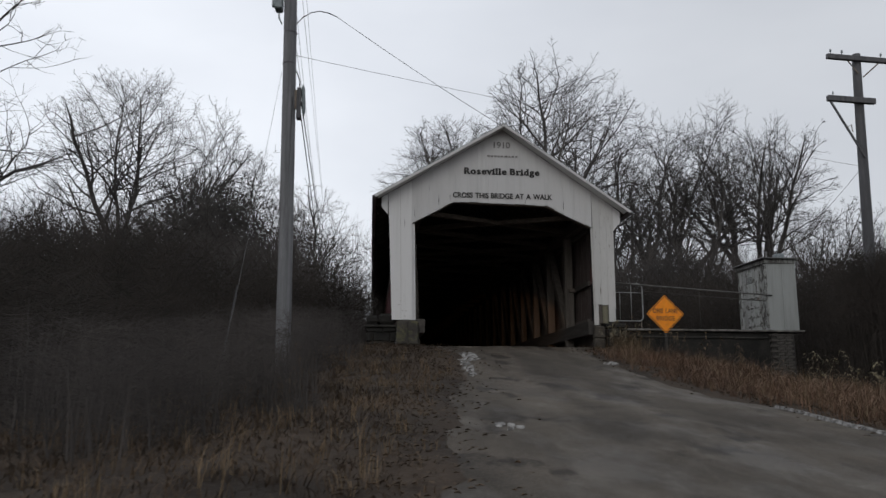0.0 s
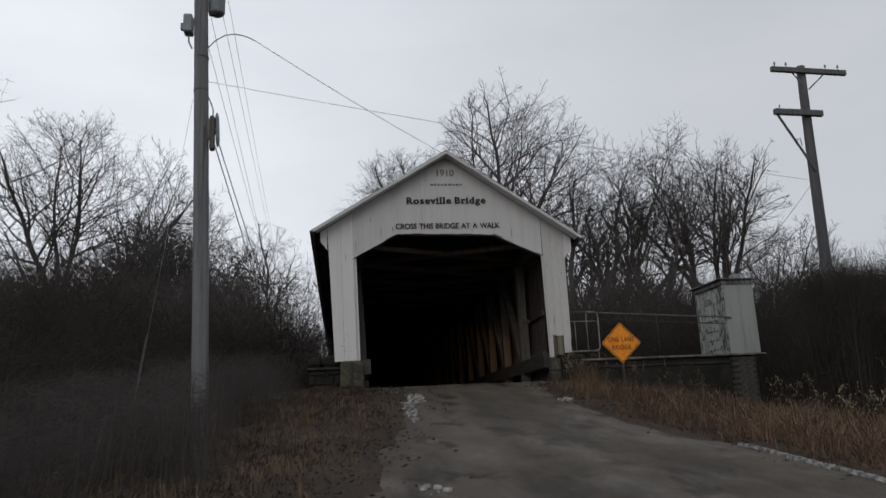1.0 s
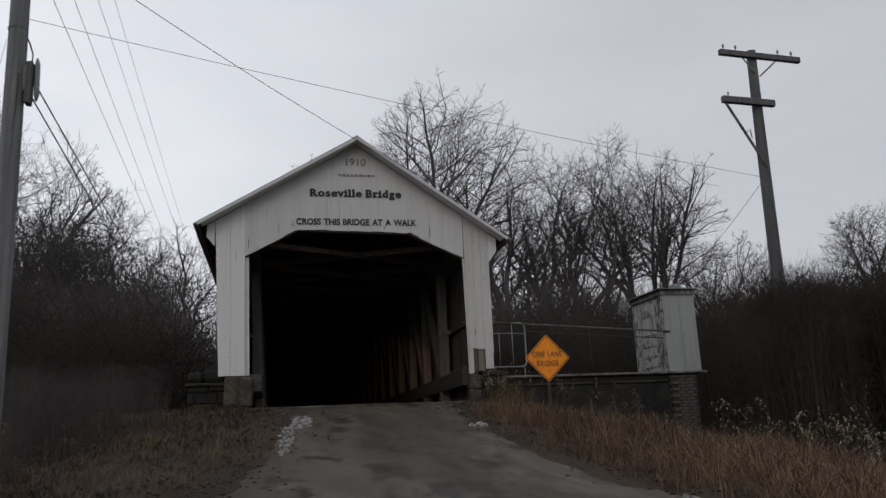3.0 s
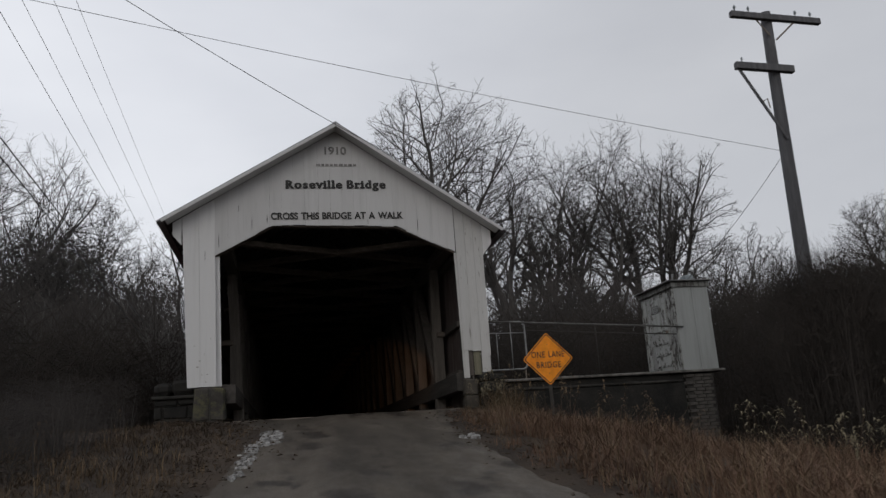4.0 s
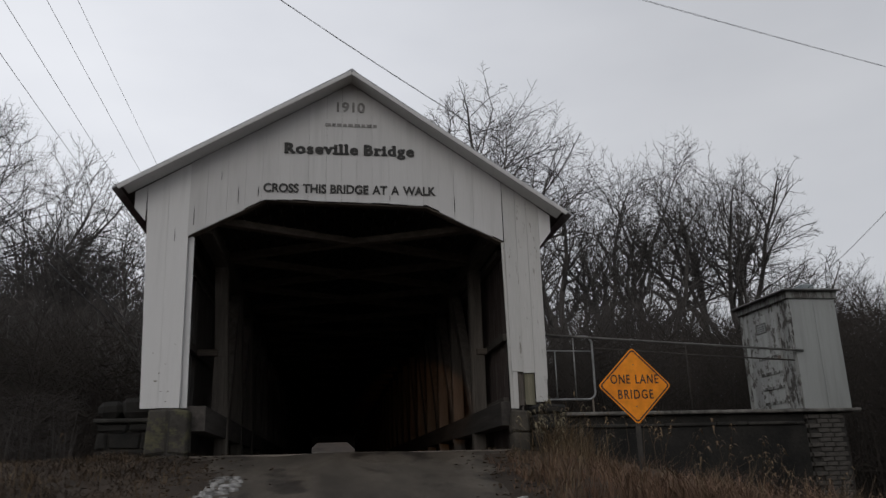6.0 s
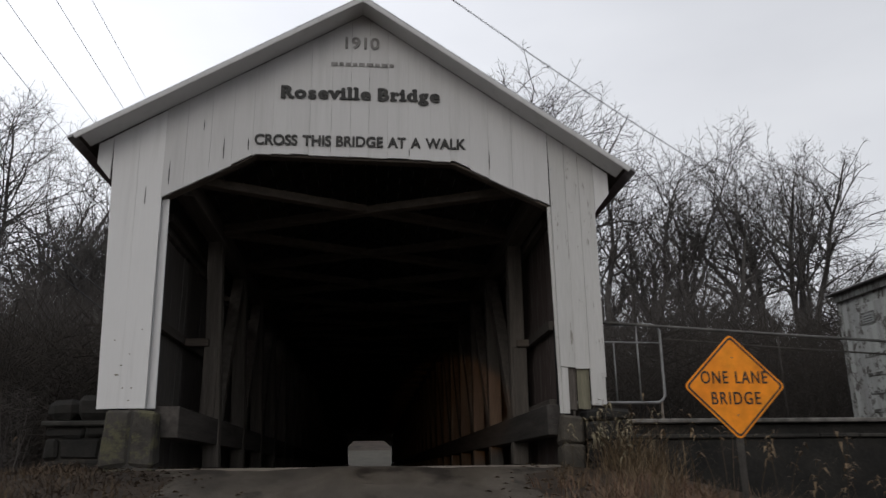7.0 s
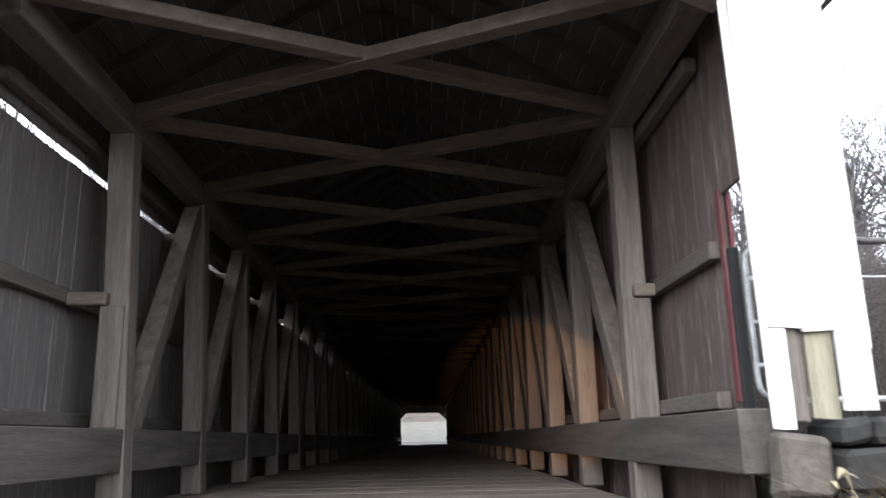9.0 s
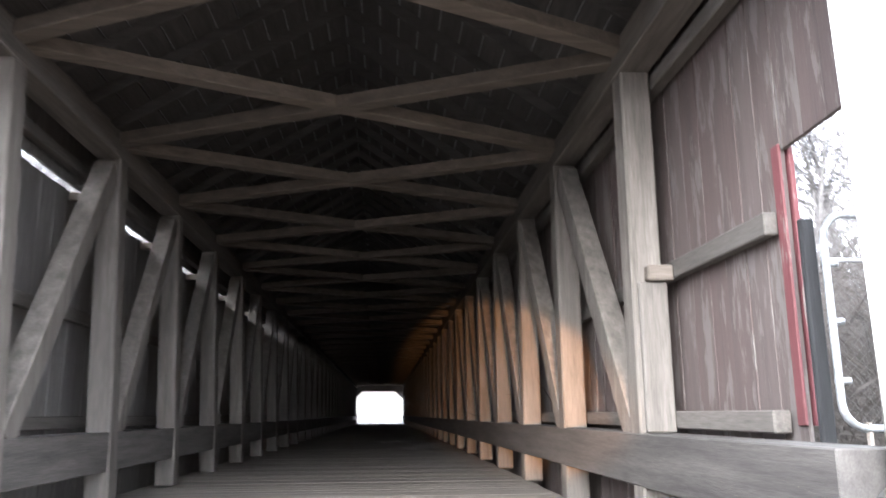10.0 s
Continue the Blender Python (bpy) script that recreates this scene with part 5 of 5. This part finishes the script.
tree(-18.9, 30, 19.8, 78, 6.9, 0.34, "large bare tree with a broad vase-shaped crown", 0.95, limbs=8, vase=True)
tree(-12.2, 30, 14.8, 72, 5.2, 0.30, "bare wide-branched tree beside the wires", 1.5, limbs=9, vase=True)
tree(-8.4, 36, 14.0, 83, 4.0, 0.38, density=1.4, limbs=7)
tree(-26.5, 12, 17.6, 94, 7.6, 0.42, "bare tree with long outstretched limbs near the road", 0.9, lean=0.4)
tree(-15.6, 27, 13.0, 103, 3.8, 0.36, density=1.5, limbs=7)
tree(42.5, 32, 15.4, 115, 5.0, 0.36, density=1.4, limbs=7)


def clones(templates, spots, mat, name, label, category):
    """Many copies of a few templates gathered into one mesh."""
    vs, fs, n = [], [], 0
    arrays = [(np.array(t.v), t.f) for t in templates]
    for (x, y, z, s, sz, a, k) in spots:
        v, f = arrays[k]
        ca, sa = math.cos(a), math.sin(a)
        w = np.empty_like(v)
        w[:, 0] = (v[:, 0] * ca - v[:, 1] * sa) * s + x
        w[:, 1] = (v[:, 0] * sa + v[:, 1] * ca) * s + y
        w[:, 2] = v[:, 2] * sz + z
        vs.append(w)
        fs.extend(tuple(i + n for i in q) for q in f)
        n += len(v)
    me = bpy.data.meshes.new(name)
    me.from_pydata(np.concatenate(vs).tolist(), [], fs)
    me.materials.append(mat)
    me.update()
    return tagged(new(name, me), label, category, kind="stuff")


def both(t, c):
    g = Geo()
    g.add(t.v, t.f)
    return g.add(c.v, c.f)


rw = random.Random(21)
far_templates = [both(*grow_tree(200 + k, 10.0, 2.6, 0.20, 1.2, 0.030, 0.13, depth=3, limbs=5, coarse=3)) for k in range(6)]
spots = []
for k in range(400):
    side = rw.choice((-1, 1))
    x = side * (6.5 + 58 * rw.random() ** 1.25)
    y = rw.uniform(30, 85) if abs(x) > 12 else rw.uniform(26, 74)
    h = rw.uniform(0.55, 1.0) + (0.25 if y > 55 else 0)
    h *= 0.78 if 0 < x < 34 else (0.85 if x > -11 else 1.4)
    spots.append((x, y, ground_z(x, y) - 0.3, h, h * rw.uniform(0.95, 1.15), rw.uniform(0, 6.28), rw.randrange(6)))
for k in range(26):
    x, y = rw.uniform(-11, 11), rw.uniform(104, 124)
    spots.append((x, y, ground_z(x, y) - 0.3, 1.0, 1.0, rw.uniform(0, 6.28), rw.randrange(6)))
for k in range(56):
    x, y = rw.uniform(5.0, 32.0), rw.uniform(22, 60)
    h = rw.uniform(0.55, 0.9)
    spots.append((x, y, ground_z(x, y) - 0.3, h * 0.8, h, rw.uniform(0, 6.28), rw.randrange(6)))
for k in range(75):
    x, y = rw.uniform(-38.0, -11.0), rw.uniform(22, 46)
    h = rw.uniform(0.85, 1.15)
    spots.append((x, y, ground_z(x, y) - 0.3, h, h, rw.uniform(0, 6.28), rw.randrange(6)))
for k in range(34):
    x, y = -3.9 - 2.6 * rw.random() ** 1.5, rw.uniform(9, 72)
    h = rw.uniform(0.6, 0.95)
    spots.append((x, y, ground_z(x, y) - 0.3, h * 0.55, h * 1.1, rw.uniform(0, 6.28), rw.randrange(6)))
for k in range(95):
    x, y = rw.uniform(-15.5, -4.3), rw.uniform(11, 38)
    h = rw.uniform(0.6, 0.95)
    spots.append((x, y, ground_z(x, y) - 0.3, h * 0.8, h * 1.1, rw.uniform(0, 6.28), rw.randrange(6)))
clones(far_templates, spots, TWIG_HAZED, "far_woods", "dense bare woods along the far bank", "woods")


def thicket_template(seed, stems=34, twigs=2000):
    """Three metres square and one high: leaning stems in a haze of short crossing twigs, thinner towards the top."""
    r = random.Random(seed)
    g = Geo()
    for k in range(stems):
        x, y, hh = r.uniform(-1.5, 1.5), r.uniform(-1.5, 1.5), r.uniform(0.55, 1.12)
        dx, dy = r.uniform(-0.5, 0.5), r.uniform(-0.5, 0.5)
        g.tube([(x, y, -0.05), (x + dx * 0.4, y + dy * 0.4, hh * 0.5), (x + dx, y + dy, hh)], [0.03, 0.018, 0.005], 3, False)
    for k in range(twigs):
        u = r.random() ** 1.25
        p = Vector((r.uniform(-1.6, 1.6), r.uniform(-1.6, 1.6), u * 0.98))
        a, ln = r.uniform(0, 6.28), r.uniform(0.3, 0.9)
        d = Vector((math.cos(a) * ln, math.sin(a) * ln, r.uniform(0.0, 0.20)))
        s = Vector((0, 0, r.uniform(0.0010, 0.0028)))
        g.add([p - s, p + s, p + d], [(0, 1, 2)])
    return g


thickets = [thicket_template(300 + k) for k in range(5)]
spots = []


def thicket(x, y, top):
    z = ground_z(x, y)
    h = max(1.2, top * rw.uniform(0.78, 1.12) - z)
    spots.append((x, y, z - 0.2, rw.uniform(0.9, 1.2), h, rw.uniform(0, 6.28), rw.randrange(5)))


for i in range(14):
    for j in range(4):
        x = 5.0 + i * 2.1 + rw.uniform(-0.7, 0.7)
        y = 5.5 + j * 2.3 + rw.uniform(-0.8, 0.8)
        thicket(x, y, 2.8 + 0.11 * max(0, x - 8) + 0.3 * j)
for i in range(9):
    for j in range(4):
        thicket(11.2 + i * 2.2 + rw.uniform(-0.7, 0.7), -6.5 + j * 2.6 + rw.uniform(-0.8, 0.8), 2.2 + 0.25 * i)
for i in range(14):
    for j in range(5):
        x = -6.4 - i * 2.1 + rw.uniform(-0.7, 0.7)
        y = 3.0 + j * 2.6 + rw.uniform(-0.8, 0.8)
        thicket(x, y, (2.4 if x > -9 else 2.9) + 0.10 * max(0, -x - 8) + (0.5 if x > -9 else 0.72) * j)
for i in range(9):
    for j in range(4):
        thicket(-9.0 - i * 2.2 + rw.uniform(-0.7, 0.7), -9.5 + j * 2.9 + rw.uniform(-0.8, 0.8), 0.8 + 0.32 * i + 0.3 * j)
for i in range(14):
    thicket(rw.uniform(-8.5, -4.6), rw.uniform(6, 18), 3.0)
for i in range(60):
    side = rw.choice((-1, 1))
    x, y = side * rw.uniform(4.6, 30), rw.uniform(15, 27)
    thicket(x, y, 6.4 if x < 0 else 5.9)
for i in range(16):
    thicket(rw.uniform(-6.0, -4.9), rw.uniform(8, 50), 4.4)
for i in range(30):
    x = rw.uniform(4.8, 20.0)
    thicket(x, rw.uniform(14, 26), 5.2)
for i in range(18):
    thicket(rw.uniform(-24, -6), rw.uniform(15, 26), 6.6)
for i in range(10):
    thicket(rw.uniform(8.6, 12.5), rw.uniform(-5.8, -2.8), 2.4)
for k in range(16):
    x, y = rw.uniform(7.8, 9.6), rw.uniform(-4.7, -3.3)
    spots.append((x, y, ground_z(x, y) - 0.15, 0.42, rw.uniform(1.7, 2.2) - ground_z(x, y), rw.uniform(0, 6.28), rw.randrange(5)))
for k in range(12):
    x, y = rw.uniform(6.5, 7.5), rw.uniform(-5.6, -4.9)
    spots.append((x, y, ground_z(x, y) - 0.15, 0.36, rw.uniform(1.55, 2.0) - ground_z(x, y), rw.uniform(0, 6.28), rw.randrange(5)))
for x, y, top in ((9.4, -4.4, 2.0), (10.2, -5.0, 2.0)):
    thicket(x, y, top)
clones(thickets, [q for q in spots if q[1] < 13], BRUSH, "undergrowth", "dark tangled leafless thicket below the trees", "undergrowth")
clones(thickets, [q for q in spots if q[1] >= 13], BRUSH_HAZED, "undergrowth", "leafless brush along the river bank, greyed for haze", "undergrowth")
spots = []
for k in range(64):
    y = rw.uniform(-15.5, 1.5)
    x = road_left(y) - rw.uniform(2.2, 8.5)
    spots.append((x, y, ground_z(x, y) - 0.12, rw.uniform(0.28, 0.5), rw.uniform(0.55, 1.35), rw.uniform(0, 6.28), rw.randrange(5)))
clones(thickets, spots, BRUSH_HAZED, "low_brush", "low brush on the verge beside the lane, greyed for haze", "undergrowth")


# ---- grasses and weeds ----
def grass(name, spots, mat, h, label, seed, width=0.006, flat=0.75):
    """Bent dry blades, two bends each, many to a tuft."""
    r = random.Random(seed)
    vs, fs = [], []
    for x, y, k in spots:
        z = ground_z(x, y) - 0.03
        hh = h * k * r.uniform(0.5, 1.15)
        a = r.uniform(0, 6.28)
        bend = r.uniform(0.1, flat) * hh
        dx, dy = math.cos(a) * bend, math.sin(a) * bend
        wx, wy = -math.sin(a) * width, math.cos(a) * width
        n = len(vs)
        vs += [(x - wx, y - wy, z), (x + wx, y + wy, z), (x + dx * 0.3 - wx * 0.8, y + dy * 0.3 - wy * 0.8, z + hh * 0.55),
               (x + dx * 0.3 + wx * 0.8, y + dy * 0.3 + wy * 0.8, z + hh * 0.55), (x + dx, y + dy, z + hh * r.uniform(0.75, 1.0))]
        fs += [(n, n + 1, n + 3, n + 2), (n + 2, n + 3, n + 4)]
    me = bpy.data.meshes.new(name)
    me.from_pydata(vs, [], fs)
    me.materials.append(mat)
    me.update()
    tagged(new(name, me), label, "grass", kind="stuff")


def scatter(n, y0, y1, near, far, side, seed, clump=0.5, power=1.0):
    """Places beyond the road's edge, between near and far metres from it, gathered in loose tufts."""
    r = random.Random(seed)
    out = []
    while len(out) < n:
        y = r.uniform(y0, y1)
        d = near + (far - near) * r.random() ** power
        x = road_right(min(y, 0)) + d if side > 0 else road_left(min(y, 0)) - d
        k = 0.6 + 0.6 * noise.noise(Vector((x * 0.8, y * 0.8, 5.0)))
        if noise.noise(Vector((x * 2.2, y * 2.2, 2.0))) < -clump + 0.25 * r.random():
            continue
        edge = smooth(0.0, 0.9, d) * (1.0 if side < 0 else 0.35 + 0.65 * smooth(-1.6, -3.6, y))
        for j in range(4):
            out.append((x + r.uniform(-0.05, 0.05), y + r.uniform(-0.05, 0.05), max(0.15, (0.35 + 0.65 * edge) * (k + 0.25))))
    return out


grass("red_grass", scatter(48000, -17, -1.7, 0.05, 7.4, 1, 31, 0.3, 0.8), GRASS_RED, 0.45, "rusty red-brown dry grass on the verge", 41, 0.0042, 1.3)
grass("tan_grass", scatter(11000, -15, -0.6, 0.2, 7.4, 1, 32, 0.15), GRASS_TAN, 0.56, "tan dry grass stalks on the verge", 42, 0.0030, 1.5)
grass("brown_grass", scatter(64000, -19.5, 1.0, 0.0, 7.5, -1, 33, 1.4, 0.85), GRASS_BROWN, 0.17, "flattened dead brown grass beside the lane", 43, 0.005, 2.2)
grass("tan_tufts", scatter(2600, -17, -2, 0.1, 5.0, -1, 34, 0.0), GRASS_TAN, 0.36, "thin tan tufts among dead grass", 44, 0.004)


rt = random.Random(88)
clump = []
for k in range(420):
    clump.append((3.10 + rt.gauss(0, 0.22), -0.62 + rt.gauss(0, 0.20), rt.uniform(0.7, 1.2)))
grass("tan_clump", clump, GRASS_TAN, 0.62, "clump of tan arching grass at the foot of the worn leg", 45, 0.0045, 1.9)


def fallen_leaves(n, seed):
    """Curled dead leaves lying along both edges of the lane."""
    r = random.Random(seed)
    g = Geo()
    for k in range(n):
        y = r.uniform(-18, -0.3)
        if r.random() < 0.6:
            x = road_left(y) + r.gauss(-0.25, 0.38)
        else:
            x = road_right(y) + r.gauss(0.25, 0.28)
        z = (road_z(y) + 0.022) if road_left(y) < x < road_right(y) else ground_z(x, y) + 0.03
        a, s = r.uniform(0, 6.28), r.uniform(0.018, 0.042)
        c, sn = math.cos(a) * s, math.sin(a) * s
        h = r.uniform(0.004, 0.022)
        g.add([(x - c, y - sn, z), (x + sn * 0.6, y - c * 0.6, z + h), (x + c, y + sn, z + r.uniform(0, 0.01)), (x - sn * 0.6, y + c * 0.6, z + h)],
              [(0, 1, 2), (0, 2, 3)])
    solo("fallen_leaves", g, GRASS_BROWN, (0, 0, 0), "scattered curled dead leaves along the lane", "leaves", kind="stuff")


fallen_leaves(2300, 71)


def weeds(name, n, area, seed, h, label, mat=WEED):
    """Upright withered stalks carrying curled leaves."""
    r = random.Random(seed)
    g, stems = Geo(), Geo()
    for k in range(n):
        x, y = area(r)
        z = ground_z(x, y) - 0.05
        hh = h * r.uniform(0.6, 1.15)
        lx, ly = r.uniform(-0.25, 0.25) * hh, r.uniform(-0.25, 0.25) * hh
        pts = [Vector((x + lx * u * u, y + ly * u * u, z + hh * u)) for u in (0, 0.35, 0.7, 1.0)]
        stems.tube(pts, [0.004, 0.0035, 0.003, 0.002], 3, False)
        for j in range(r.randrange(9, 17)):
            u = 1.0 - 0.5 * r.random() ** 1.4
            p = Vector((x + lx * u * u, y + ly * u * u, z + hh * u))
            a = r.uniform(0, 6.28)
            d = Vector((math.cos(a), math.sin(a), 0))
            s = Vector((-d.y, d.x, 0)) * r.uniform(0.006, 0.015)
            ln = r.uniform(0.06, 0.14)
            m = p + d * ln * 0.55 + Vector((0, 0, ln * r.uniform(0.1, 0.4)))
            e = p + d * ln + Vector((0, 0, -ln * r.uniform(-0.1, 0.6)))
            g.add([p, m - s, m + s, e], [(0, 1, 2), (1, 3, 2)])
    plants = solo(name, g, mat, (0, 0, 0), label, "weeds", kind="stuff")
    part("weed_stems", stems, GRASS_BROWN, plants, kind="stuff")


weeds("goldenrod", 44, lambda r: (r.uniform(3.2, 8.8), r.uniform(-3.2, 0.2)), 51, 1.0, "withered tan weeds with curled leaves below the shed", GRASS_TAN)
weeds("goldenrod", 130, lambda r: (r.uniform(4.9, 9.8), r.uniform(-8.6, -5.2)), 52, 0.85, "tall withered weeds with pale curled leaves by the road")
weeds("goldenrod", 22, lambda r: (r.uniform(7.2, 8.6), r.uniform(-6.4, -5.6)), 57, 1.6, "taller cluster of withered weeds with pale leaves")
weeds("goldenrod", 16, lambda r: (r.uniform(2.3, 3.4), r.uniform(-1.2, -0.3)), 53, 0.75, "withered weeds at the foot of the bridge leg")
weeds("dead_weeds", 22, lambda r: (r.uniform(-11.0, -4.0), r.uniform(-9, 2.0)), 54, 0.7, "thin withered weeds in the dark verge", GRASS_BROWN)
